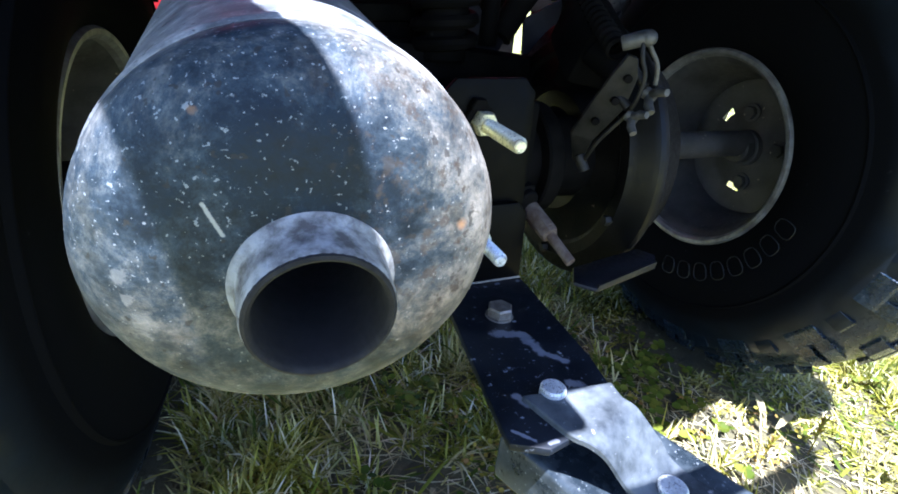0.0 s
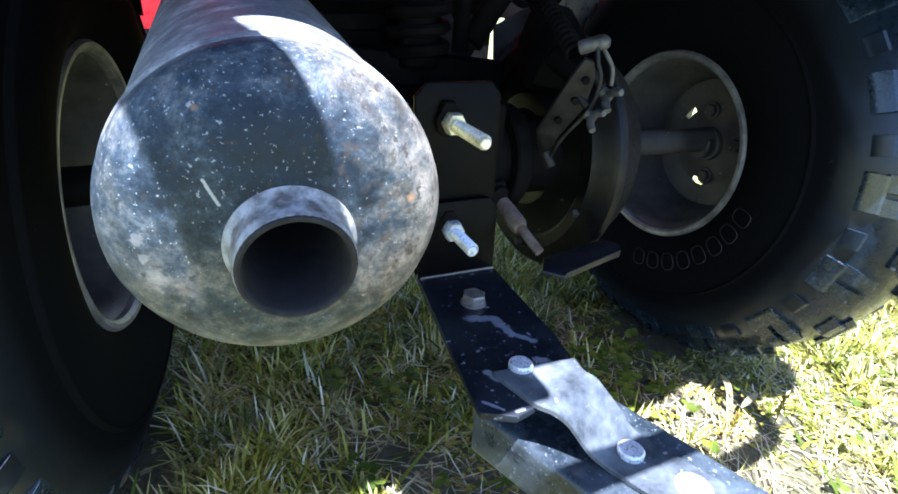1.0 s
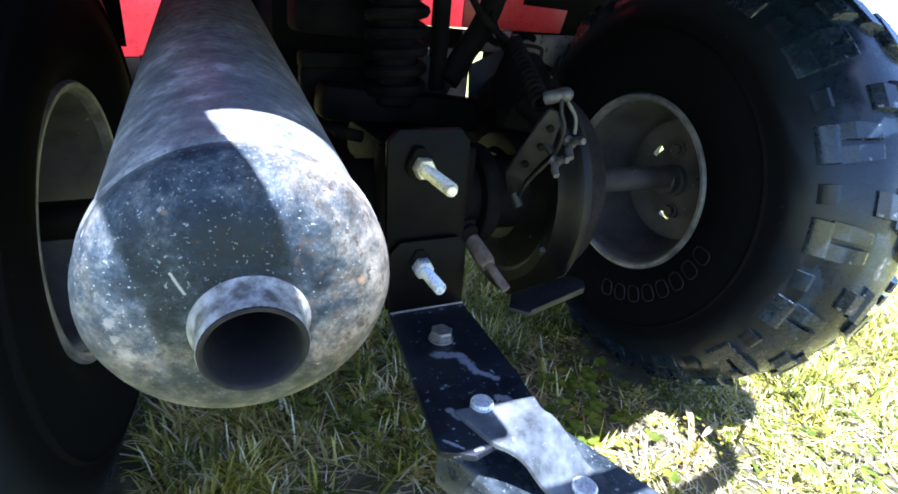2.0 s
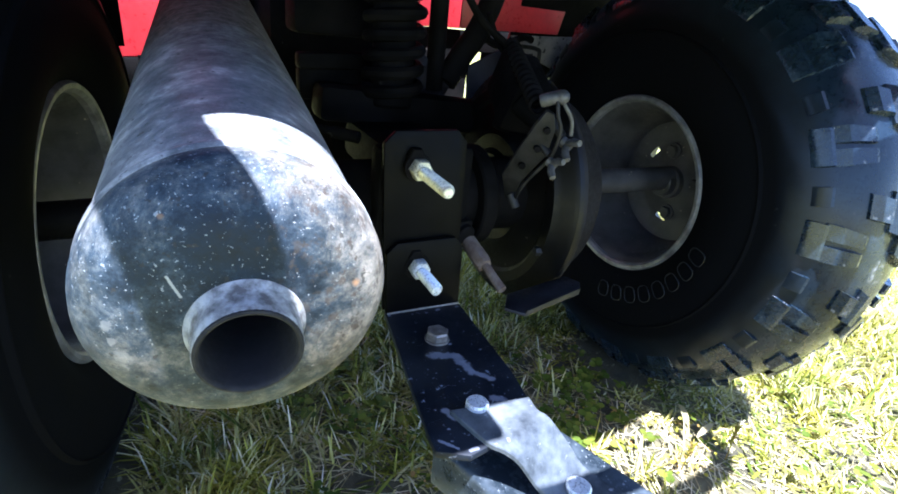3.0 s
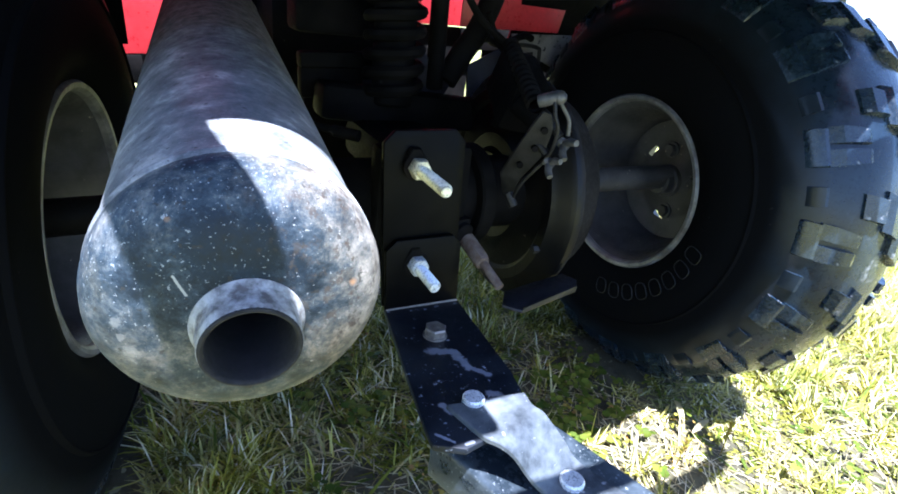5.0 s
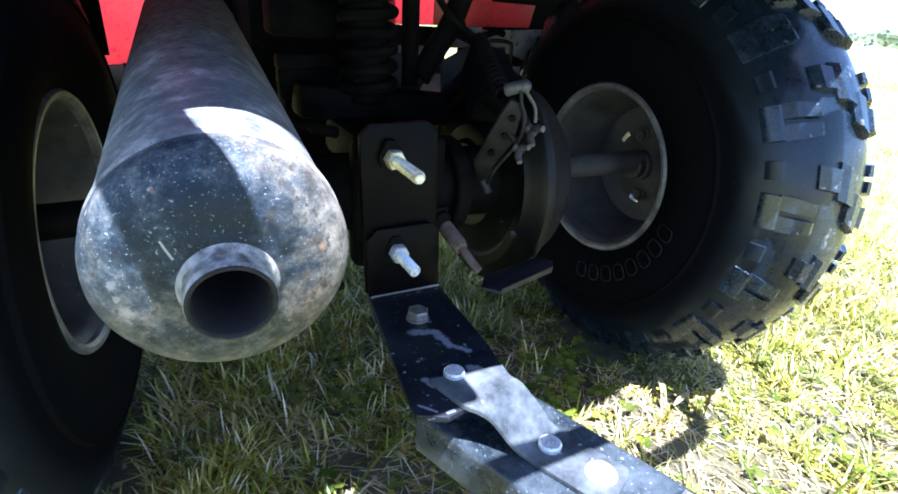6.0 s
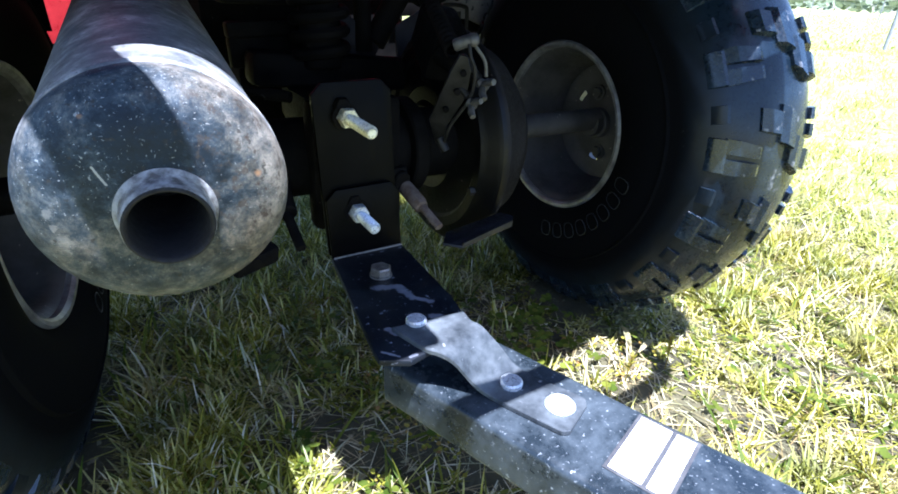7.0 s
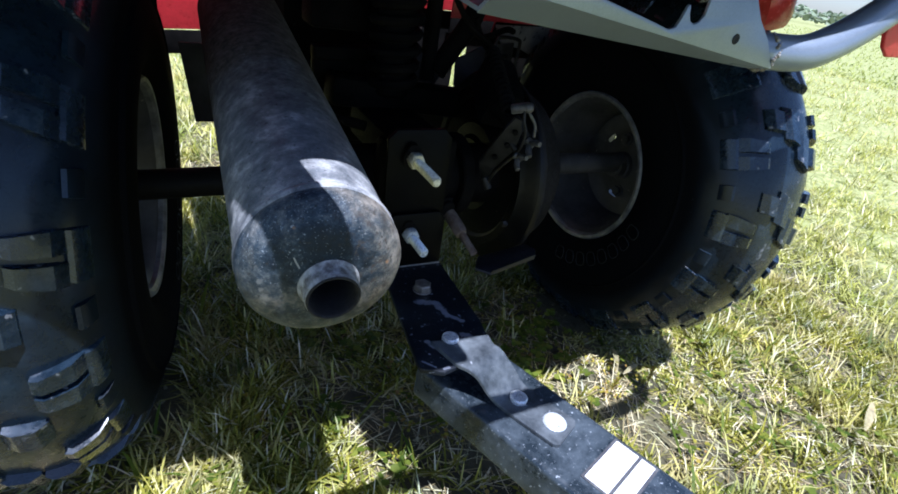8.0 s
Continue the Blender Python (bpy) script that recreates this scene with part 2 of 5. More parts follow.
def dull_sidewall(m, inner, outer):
    """Rougher and darker in colour inside the shoulder's radius."""
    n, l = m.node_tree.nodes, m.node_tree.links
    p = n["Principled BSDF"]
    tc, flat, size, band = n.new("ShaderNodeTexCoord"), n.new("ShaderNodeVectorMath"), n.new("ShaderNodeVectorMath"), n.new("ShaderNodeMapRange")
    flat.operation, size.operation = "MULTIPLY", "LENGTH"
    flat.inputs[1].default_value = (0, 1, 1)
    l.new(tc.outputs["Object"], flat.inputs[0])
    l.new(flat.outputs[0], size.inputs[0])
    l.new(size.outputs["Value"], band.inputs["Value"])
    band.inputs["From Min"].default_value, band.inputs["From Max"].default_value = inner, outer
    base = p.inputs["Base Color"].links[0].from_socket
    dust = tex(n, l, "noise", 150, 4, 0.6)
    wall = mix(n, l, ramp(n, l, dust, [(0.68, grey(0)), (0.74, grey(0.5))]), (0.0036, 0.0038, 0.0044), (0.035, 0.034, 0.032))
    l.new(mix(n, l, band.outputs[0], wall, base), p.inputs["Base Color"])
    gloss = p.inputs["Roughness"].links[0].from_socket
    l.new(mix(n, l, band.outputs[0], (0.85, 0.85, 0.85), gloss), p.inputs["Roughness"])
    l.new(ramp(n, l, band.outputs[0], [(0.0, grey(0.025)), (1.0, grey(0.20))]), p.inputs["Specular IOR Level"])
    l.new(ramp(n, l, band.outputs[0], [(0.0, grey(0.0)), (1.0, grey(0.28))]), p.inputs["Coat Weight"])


mud_glint_crown(M_TREAD, 0.050, 0.085, 0.58)
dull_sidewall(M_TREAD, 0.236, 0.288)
# lug colour: dust and mud, plus sun glints painted in as pale patches
M_LUG = surface("dusty_glint_lug_rubber", (0.0055, 0.0120, 0.0210), (0.0165, 0.030, 0.048), 0.27, 0, 30, 190, speck=(0.16, 0.165, 0.175), speck_at=0.69, bumps=0.2, depth=0.0005, spec=0.3)
mud_glint_crown(M_LUG, 0.020, 0.070, 0.58)
M_RIM = surface("dusty_grey_rim_paint", (0.078, 0.075, 0.074), (0.037, 0.036, 0.036), 0.55, 0.1, 20, 170, speck=(0.30, 0.26, 0.2), speck_at=0.70)
M_RIMLIP = surface("bare_rim_lip", (0.27, 0.265, 0.26), (0.11, 0.105, 0.10), 0.45, 0.3, 30, 200)
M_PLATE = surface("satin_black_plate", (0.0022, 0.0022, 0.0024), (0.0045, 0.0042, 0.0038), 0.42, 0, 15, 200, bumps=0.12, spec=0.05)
M_TONGUE = scratched_paint("chipped_black_paint", (0.0034, 0.0052, 0.0092), (0.0115, 0.0155, 0.0225), (0.22, 0.24, 0.29), 0.34, 0.645, 0.25)
M_TONGUE = marked(M_TONGUE, [((-0.027, -0.085, 0.167), (-0.006, -0.093, 0.167), 0.006, 0.013), ((-0.006, -0.093, 0.167), (-0.003, -0.118, 0.167), 0.006, 0.014), ((-0.003, -0.118, 0.167), (0.010, -0.134, 0.167), 0.004, 0.010),
                  ((-0.068, -0.186, 0.167), (-0.058, -0.198, 0.167), 0.0018, 0.004), ((-0.050, -0.203, 0.167), (-0.044, -0.203, 0.167), 0.0018, 0.004), ((-0.049, -0.158, 0.167), (-0.046, -0.168, 0.167), 0.004, 0.008), ((-0.002, -0.158, 0.167), (0.004, -0.162, 0.167), 0.005, 0.010)], (0.17, 0.18, 0.215))
M_TUBE = scratched_paint("dusty_black_tube_paint", (0.014, 0.020, 0.026), (0.082, 0.101, 0.118), (0.30, 0.33, 0.36), 0.22, 0.675, 0.4, -0.03)
M_STRAP = scratched_paint("worn_strap_paint", (0.021, 0.026, 0.031), (0.125, 0.141, 0.153), (0.26, 0.27, 0.29), 0.34, 0.66)
M_ZINC = surface("bright_zinc", (0.80, 0.83, 0.86), (0.60, 0.63, 0.67), 0.33, 0.45, 60, 400, bumps=0.1)
M_YZINC = surface("yellow_zinc", (0.84, 0.81, 0.66), (0.68, 0.64, 0.48), 0.33, 0.45, 60, 400, bumps=0.1)
M_DULL = surface("dull_bolt_steel", (0.36, 0.33, 0.29), (0.22, 0.19, 0.16), 0.45, 0.7, 90, 400)
M_RUST = surface("rusty_bolt", (0.11, 0.072, 0.052), (0.18, 0.14, 0.112), 0.75, 0.2, 90, 400, bumps=0.5)
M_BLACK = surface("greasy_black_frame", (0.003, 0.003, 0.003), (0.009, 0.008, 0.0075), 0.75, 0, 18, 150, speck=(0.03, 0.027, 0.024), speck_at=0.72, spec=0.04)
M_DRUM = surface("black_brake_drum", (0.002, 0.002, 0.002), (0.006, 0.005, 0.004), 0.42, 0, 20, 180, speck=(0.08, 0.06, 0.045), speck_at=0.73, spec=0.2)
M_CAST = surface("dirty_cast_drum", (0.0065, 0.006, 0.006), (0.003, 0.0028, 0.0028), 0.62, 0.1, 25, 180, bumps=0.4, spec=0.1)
M_DRUMSIDE = surface("dusty_drum_side", (0.022, 0.020, 0.019), (0.010, 0.009, 0.0085), 0.7, 0.0, 25, 180, bumps=0.4, spec=0.15)
M_LINK = surface("dusty_linkage_steel", (0.030, 0.028, 0.026), (0.012, 0.0115, 0.0105), 0.55, 0.35, 60, 300, bumps=0.3, spec=0.3)
M_GUSSET = surface("muddy_frame_plate", (0.023, 0.021, 0.026), (0.011, 0.010, 0.013), 0.6, 0, 25, 160, spec=0.2)
M_WING = surface("dusty_cast_zinc", (0.12, 0.115, 0.11), (0.06, 0.058, 0.055), 0.5, 0.3, 70, 300, bumps=0.4, spec=0.4)
M_GUARD = surface("grimy_guard_steel", (0.016, 0.016, 0.020), (0.007, 0.007, 0.0085), 0.4, 0, 25, 160, spec=0.35)
M_RED = surface("faded_red_plastic", (0.62, 0.035, 0.045), (0.50, 0.03, 0.035), 0.38, 0, 9, 150, bumps=0.1)
M_MUD = surface("mud_splashed_plastic", (0.24, 0.22, 0.20), (0.14, 0.13, 0.12), 0.75, 0, 30, 220, speck=(0.03, 0.03, 0.03), speck_at=0.64)
M_SILVER = surface("silver_rack_paint", (0.245, 0.285, 0.335), (0.195, 0.23, 0.275), 0.33, 0.4, 6, 1100, speck=(0.12, 0.10, 0.08), speck_at=0.83, bumps=0.02, rough_var=0.05)
M_REFLECT = surface("red_reflector", (0.55, 0.05, 0.03), (0.4, 0.03, 0.02), 0.2, 0, 20, 200)
M_STICKER = surface("white_sticker", (0.82, 0.82, 0.80), (0.74, 0.74, 0.72), 0.4, 0, 30, 300, bumps=0.05)
M_PRINT = surface("grey_print", (0.06, 0.06, 0.065), (0.10, 0.10, 0.10), 0.5, 0, 30, 300)
M_WELD = surface("weld_bead", (0.30, 0.29, 0.27), (0.16, 0.13, 0.10), 0.5, 0.5, 120, 500, bumps=0.6)


def soil():
    """Dark soil and thatch close by, turning into mown turf a few steps away."""
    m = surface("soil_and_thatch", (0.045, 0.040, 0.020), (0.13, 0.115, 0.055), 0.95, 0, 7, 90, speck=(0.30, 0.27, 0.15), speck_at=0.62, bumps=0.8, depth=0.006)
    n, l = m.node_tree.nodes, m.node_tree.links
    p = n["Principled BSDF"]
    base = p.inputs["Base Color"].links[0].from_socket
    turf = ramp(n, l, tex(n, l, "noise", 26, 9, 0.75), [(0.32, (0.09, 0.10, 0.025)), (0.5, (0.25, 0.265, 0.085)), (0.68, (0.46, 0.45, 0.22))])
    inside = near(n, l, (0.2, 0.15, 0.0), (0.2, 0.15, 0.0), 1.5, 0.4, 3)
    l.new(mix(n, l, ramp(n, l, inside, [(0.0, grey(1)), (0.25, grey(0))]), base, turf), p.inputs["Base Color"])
    return m


M_SOIL = soil()
M_POST = surface("weathered_post", (0.30, 0.32, 0.34), (0.2, 0.2, 0.2), 0.7, 0.1, 10, 60)
GREEN = [(0.0, (0.105, 0.112, 0.013)), (0.3, (0.23, 0.222, 0.027)), (0.62, (0.43, 0.41, 0.060)), (0.87, (0.68, 0.63, 0.29)), (1.0, (0.86, 0.81, 0.66))]
M_GRASS = blade_mat("grass_blades", GREEN, 0.35, 0.45, 0.42)
M_LAWN = blade_mat("sunlit_lawn", [(0.0, (0.13, 0.145, 0.020)), (0.35, (0.35, 0.36, 0.055)), (0.75, (0.59, 0.57, 0.18)), (1.0, (0.84, 0.79, 0.58))], 0.35, 0.55, 0.4)
M_MEADOW = blade_mat("pale_meadow", [(0.0, (0.26, 0.30, 0.075)), (0.5, (0.33, 0.36, 0.10)), (1.0, (0.42, 0.43, 0.15))], 0.35, 0.6)
M_STRAW = blade_mat("dry_straw", [(0.0, (0.22, 0.155, 0.070)), (0.4, (0.46, 0.37, 0.20)), (1.0, (0.74, 0.66, 0.45))], 0.15, 0.7)
M_CLOVER = blade_mat("clover_leaf", [(0.0, (0.065, 0.10, 0.012)), (0.6, (0.12, 0.15, 0.018)), (1.0, (0.20, 0.21, 0.03))], 0.3)
M_MOSSY = blade_mat("yellow_weed", [(0.0, (0.20, 0.20, 0.025)), (0.6, (0.36, 0.31, 0.04)), (1.0, (0.34, 0.19, 0.07))], 0.3)
# distance haze is painted into the leaves as a paler green
M_TREES = blade_mat("hazed_far_foliage", [(0.0, (0.18, 0.22, 0.15)), (1.0, (0.28, 0.33, 0.23))], 0.2)


# ---- mesh helpers ----
def link_mesh(name, bm, material, smooth=35):
    me = bpy.data.meshes.new(name)
    bmesh.ops.recalc_face_normals(bm, faces=bm.faces)
    bm.to_mesh(me)
    bm.free()
    for f in me.polygons:
        f.use_smooth = True
    me.set_sharp_from_angle(angle=radians(smooth))
    me.materials.append(material)
    return me


def part(name, bm, material, parent=None, label="", smooth=35):
    ob = new(name, link_mesh(name, bm, material, smooth))
    ob.parent = parent
    if label:
        ob["label"] = label
    return ob


def again(ob, m):
    """Another part on the same mesh."""
    o = new(ob.name.split(".")[0], ob.data)
    o.parent, o.matrix_basis = ob.parent, m
    return o


def thing(name, label, category, at=(0, 0, 0), group="", kind=""):
    ob = new(name)
    ob.location = at
    return tagged(ob, label, category, group, kind)


def box(bm, centre, size, turn=(0, 0, 0), bevel=0.0):
    made = bmesh.ops.create_cube(bm, size=1.0, matrix=pose(*centre, *turn) @ Matrix.Diagonal((*size, 1)))
    if bevel:
        edges = {e for v in made["verts"] for e in v.link_edges}
        bmesh.ops.bevel(bm, geom=list(edges), offset=bevel, segments=2, profile=0.5, affect="EDGES")
    return bm


def frame_along(p, q):
    d = (Vector(q) - Vector(p)).normalized()
    return Matrix.Translation(p) @ d.to_track_quat("Z", "Y").to_matrix().to_4x4()


def lathe(bm, profile, m, seg=48, closed=False, skip=None):
    """Turns (along, radius) points round m's z axis. skip(i, k): faces left out."""
    rings = []
    for s, r in profile:
        rings.append([bm.verts.new(m @ Vector((r * math.cos(2 * math.pi * k / seg), r * math.sin(2 * math.pi * k / seg), s))) for k in range(seg)])
    for i in range(len(rings) - (0 if closed else 1)):
        a, b = rings[i], rings[(i + 1) % len(rings)]
        for k in range(seg):
            if skip and skip(i, k):
                continue
            bm.faces.new((a[k], a[(k + 1) % seg], b[(k + 1) % seg], b[k]))
    return rings


def rod(bm, p, q, r, seg=20, r2=None, edge=0.0):
    """A solid round bar with slightly rounded ends."""
    m = frame_along(p, q)
    h = (Vector(q) - Vector(p)).length
    r2 = r if r2 is None else r2
    e = edge or min(r, r2, h) * 0.12
    rings = lathe(bm, [(0, r - e), (e, r), (h - e, r2), (h, r2 - e)], m, seg)
    bm.faces.new(rings[0])
    bm.faces.new(rings[-1])
    return bm


def hexagon(bm, p, q, across):
    m = frame_along(p, q)
    h = (Vector(q) - Vector(p)).length
    r = across / 2 / math.cos(math.pi / 6)
    rings = lathe(bm, [(0, r * 0.9), (h * 0.12, r), (h * 0.85, r), (h, r * 0.88)], m, 6)
    bm.faces.new(rings[0])
    bm.faces.new(rings[-1])
    return bm


def smooth_path(points, steps=8):
    """Catmull-Rom through the points."""
    p = [Vector(points[0])] + [Vector(q) for q in points] + [Vector(points[-1])]
    out = []
    for i in range(1, len(p) - 2):
        for k in range(steps):
            t = k / steps
            out.append(0.5 * (2 * p[i] + (p[i + 1] - p[i - 1]) * t + (2 * p[i - 1] - 5 * p[i] + 4 * p[i + 1] - p[i + 2]) * t * t
                              + (3 * p[i] - 3 * p[i + 1] + p[i + 2] - p[i - 1]) * t ** 3))
    out.append(p[-2])
    return out


def pipe(bm, points, r, seg=14, steps=8):
    pts = smooth_path(points, steps) if steps > 1 else [Vector(q) for q in points]
    rings, side = [], None
    for i, p in enumerate(pts):
        d = (pts[min(i + 1, len(pts) - 1)] - pts[max(i - 1, 0)]).normalized()
        side = (side - d * side.dot(d)).normalized() if side else d.orthogonal().normalized()
        up = d.cross(side)
        rings.append([bm.verts.new(p + r * (math.cos(2 * math.pi * k / seg) * side + math.sin(2 * math.pi * k / seg) * up)) for k in range(seg)])
    for a, b in zip(rings, rings[1:]):
        for k in range(seg):
            bm.faces.new((a[k], a[(k + 1) % seg], b[(k + 1) % seg], b[k]))
    bm.faces.new(rings[0])
    bm.faces.new(rings[-1])
    return bm


def slab(bm, outline, lift, bevel=0.0):
    """A plate: an outline in space, thickened by the vector lift."""
    a = [bm.verts.new(p) for p in outline]
    f = bm.faces.new(a)
    made = bmesh.ops.extrude_face_region(bm, geom=[f])
    top = [v for v in made["geom"] if isinstance(v, bmesh.types.BMVert)]
    bmesh.ops.translate(bm, verts=top, vec=lift)
    if bevel:
        rim = [e for e in {e for v in a + top for e in v.link_edges}]
        bmesh.ops.bevel(bm, geom=rim, offset=bevel, segments=2, profile=0.5, affect="EDGES")
    return bm


def bm_new():
    return bmesh.new()


# ---- ground ----
AXLE = Vector((0.015, 0.1115, 0.2589))
MID = 0.025
WHEEL_R, WHEEL_L = 0.3909, -0.320
G = -0.072


def build_ground():
    bm = bm_new()
    rings = [0.0, 0.5, 1.0, 2, 4, 8, 16, 40, 120, 400, 1500]
    seg = 48
    prev = None
    for r in rings[1:]:
        row = [bm.verts.new((r * math.cos(2 * math.pi * k / seg), r * math.sin(2 * math.pi * k / seg), 0.0)) for k in range(seg)]
        if prev is None:
            bm.faces.new(row)
        else:
            for k in range(seg):
                bm.faces.new((prev[k], row[k], row[(k + 1) % seg], prev[(k + 1) % seg]))
        prev = row
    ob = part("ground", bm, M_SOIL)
    ob.location.z = G
    tagged(ob, "dry lawn soil with thatch and sparse grass", "ground", kind="structure")


build_ground()

# ---- the quad bike ----
quad = thing("quad_bike", "red quad bike with muddy tyres standing on grass", "quad bike", (MID, 0.08, G))
quad_inv = Matrix.Translation((-MID, -0.08, -G))


SHIFT = Vector((0, 0, 0))


def qpart(name, bm, material, parent=None, label="", smooth=35):
    """A part of the bike, made in world coordinates."""
    ob = part(name, bm, material, None, label, smooth)
    ob.parent = parent or quad
    ob.matrix_parent_inverse = quad_inv if parent is None else Matrix.Identity(4)
    if parent is None:
        ob.location = SHIFT
    return ob


TO_X = Matrix(((0, 0, 1, 0), (1, 0, 0, 0), (0, 1, 0, 0), (0, 0, 0, 1)))


def turn_x(deg):
    return Matrix.Rotation(radians(deg), 4, "X")


def wedge(bm, stations, centre=0.0):
    """A rubber block round the x axis: stations of x, inner radius, outer radius, half angle, skew (degrees)."""
    rows = []
    for x, r0, r1, half, skew in stations:
        row = []
        for r, a in ((r0, -half), (r1, -half * 0.86), (r1, half * 0.86), (r0, half)):
            t = radians(centre + skew + a)
            row.append(bm.verts.new((x, r * math.cos(t), r * math.sin(t))))
        rows.append(row)
    for a, b in zip(rows, rows[1:]):
        for k in range(4):
            bm.faces.new((a[k], a[(k + 1) % 4], b[(k + 1) % 4], b[k]))
    bm.faces.new(rows[0])
    bm.faces.new(rows[-1])


W = 0.190


def crown(x):
    """The tyre's radius over its width."""
    u = min(abs((x - W / 2) / 0.109), 1.0)
    return 0.19 + 0.129 * (1 - u ** 2.5) ** (1 / 2.5)


def block(bm, x0, x1, h, half0, half1, skew0=0.0, skew1=0.0, steps=5):
    """A low lug that follows the tyre's round from x0 to x1."""
    rows = []
    for k in range(steps):
        f = k / (steps - 1)
        x = x0 + (x1 - x0) * f
        lift = h * (0.35 if k == 0 else 0.55 if k == steps - 1 else 1.0)
        rows.append((x, crown(x) - 0.008, crown(x) + lift, half0 + (half1 - half0) * f, skew0 + (skew1 - skew0) * f))
    wedge(bm, rows)



def build_wheel():
    # the rim is the wheel's own mesh; its x axis points outwards
    def slot(i, k):
        if i not in (1, 6):
            return False
        a = (k + 0.5) * 360 / 72
        return any(abs((a - s + 180) % 360 - 180) < 10.1 for s in (34, 154, 274))

    bm = bm_new()
    lathe(bm, [(0.002, 0.126), (0.010, 0.118), (0.022, 0.114), (0.040, 0.111), (0.062, 0.100), (0.098, 0.097), (0.140, 0.104), (0.165, 0.112), (0.182, 0.117), (0.189, 0.126)], TO_X, 72)
    lathe(bm, [(0.098, 0.098), (0.101, 0.068), (0.101, 0.058), (0.096, 0.044), (0.096, 0.016), (0.101, 0.016), (0.101, 0.044), (0.104, 0.058), (0.104, 0.068), (0.103, 0.098)], TO_X, 72,
          skip=lambda i, k: slot(1 if i == 1 else 6 if i == 7 else -1, k))
    wheel = part("rear_wheel", bm, M_RIM, None, "grey stamped steel wheel with a dusty face")
    bm = bm_new()
    lathe(bm, [(0.004, 0.124), (-0.002, 0.1245), (-0.006, 0.128), (-0.0065, 0.1325), (-0.003, 0.1350), (0.003, 0.1340)], TO_X, 72)
    part("rim_lip", bm, M_RIMLIP, wheel, "bare metal rim lip")
    bm = bm_new()
    side = [(0.004, 0.1255), (-0.003, 0.136), (-0.012, 0.150), (-0.0180, 0.168), (-0.0200, 0.190), (-0.0190, 0.205), (-0.0160, 0.2195), (-0.0178, 0.2215), (-0.0130, 0.2235)]
    side += [(-0.009 + 0.104 * (k / 18) ** 1.6, crown(-0.009 + 0.104 * (k / 18) ** 1.6)) for k in range(18)]
    lathe(bm, side + [(W / 2, crown(W / 2))] + [(W - s, r) for s, r in reversed(side)], TO_X, 96)
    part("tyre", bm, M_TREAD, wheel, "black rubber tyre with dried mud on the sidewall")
    # tapered shoulder lug with one slit, a knob between lugs, staggered crown lugs
    bm = bm_new()
    block(bm, 0.0000, 0.0110, 0.0070, 5.0, 4.7, 0.0, 0.35, 4)
    block(bm, 0.0105, 0.0420, 0.0095, 2.15, 1.50, -2.30, -0.70, 6)
    block(bm, 0.0105, 0.0420, 0.0095, 2.15, 1.50, 2.80, 3.00, 6)
    lug = part("shoulder_lug", bm, M_LUG, wheel, smooth=20)
    bm = bm_new()
    block(bm, 0.0010, 0.0110, 0.0065, 2.6, 2.4, steps=4)
    small = part("small_lug", bm, M_TREAD, wheel, smooth=20)
    bm = bm_new()
    block(bm, 0.0400, 0.0680, 0.0095, 2.9, 2.6, 0.0, 1.5, 5)
    crown_lug = part("crown_lug", bm, M_LUG, wheel, smooth=20)
    bm = bm_new()
    block(bm, 0.0690, 0.0980, 0.0090, 4.6, 3.8, -1.0, 2.0, 5)
    centre = part("centre_lug", bm, M_LUG, wheel, smooth=20)
    count = 17
    pitch = 360 / count
    first = 153.6 - 7 * pitch
    flip = Matrix.Translation((W, 0, 0)) @ Matrix.Rotation(math.pi, 4, "Z")
    spread = ((lug, 0.0), (small, 11.2), (crown_lug, 13.0), (centre, -6.0))
    for k in range(count):
        for piece, turn in spread:
            if k:
                again(piece, turn_x(first + turn + pitch * k))
            if piece is not small:
                again(piece, flip @ turn_x(first + 5 + turn + pitch * k))
    for piece, turn in spread:
        piece.matrix_basis = turn_x(first + turn)
    # thin moulded ridge and raised plain ovals on the sidewall
    bm = bm_new()
    lathe(bm, [(-0.0165, 0.2196), (-0.0181, 0.2206), (-0.0183, 0.2214), (-0.0178, 0.2222)], TO_X, 96)
    part("sidewall_ridge", bm, M_TREAD, wheel)
    bm = bm_new()
    loop = []
    for k in range(17):
        a = 2 * math.pi * k / 16
        u, v = 0.0105 * math.copysign(abs(math.cos(a)) ** 0.7, math.cos(a)), 0.0125 * math.copysign(abs(math.sin(a)) ** 0.7, math.sin(a))
        t = u / 0.172
        r = 0.171 + v
        loop.append((-0.0187 - 0.0006 * v / 0.0125, r * math.cos(t), r * math.sin(t)))
    pipe(bm, loop, 0.0007, 5, 1)
    mark = part("sidewall_mark", bm, M_MARK, wheel)
    mark.matrix_basis = turn_x(196)
    for k in range(1, 8):
        again(mark, turn_x(196 + 9.5 * k))
    bm = bm_new()
    hexagon(bm, (0.097, 0, 0), (0.088, 0, 0), 0.017)
    rod(bm, (0.098, 0, 0), (0.094, 0, 0), 0.013)
    nut = part("wheel_nut", bm, M_RIM, wheel, "dusty wheel nut")
    for k in range(4):
        a = radians(-11 + 90 * k)
        m = Matrix.Translation((0, 0.0345 * math.cos(a) * 1.45, 0.0345 * math.sin(a) * 1.45))
        if k:
            again(nut, m)
        else:
            nut.matrix_basis = m
    bm = bm_new()
    rod(bm, (0.099, 0, 0), (0.085, 0, 0), 0.026, 28)
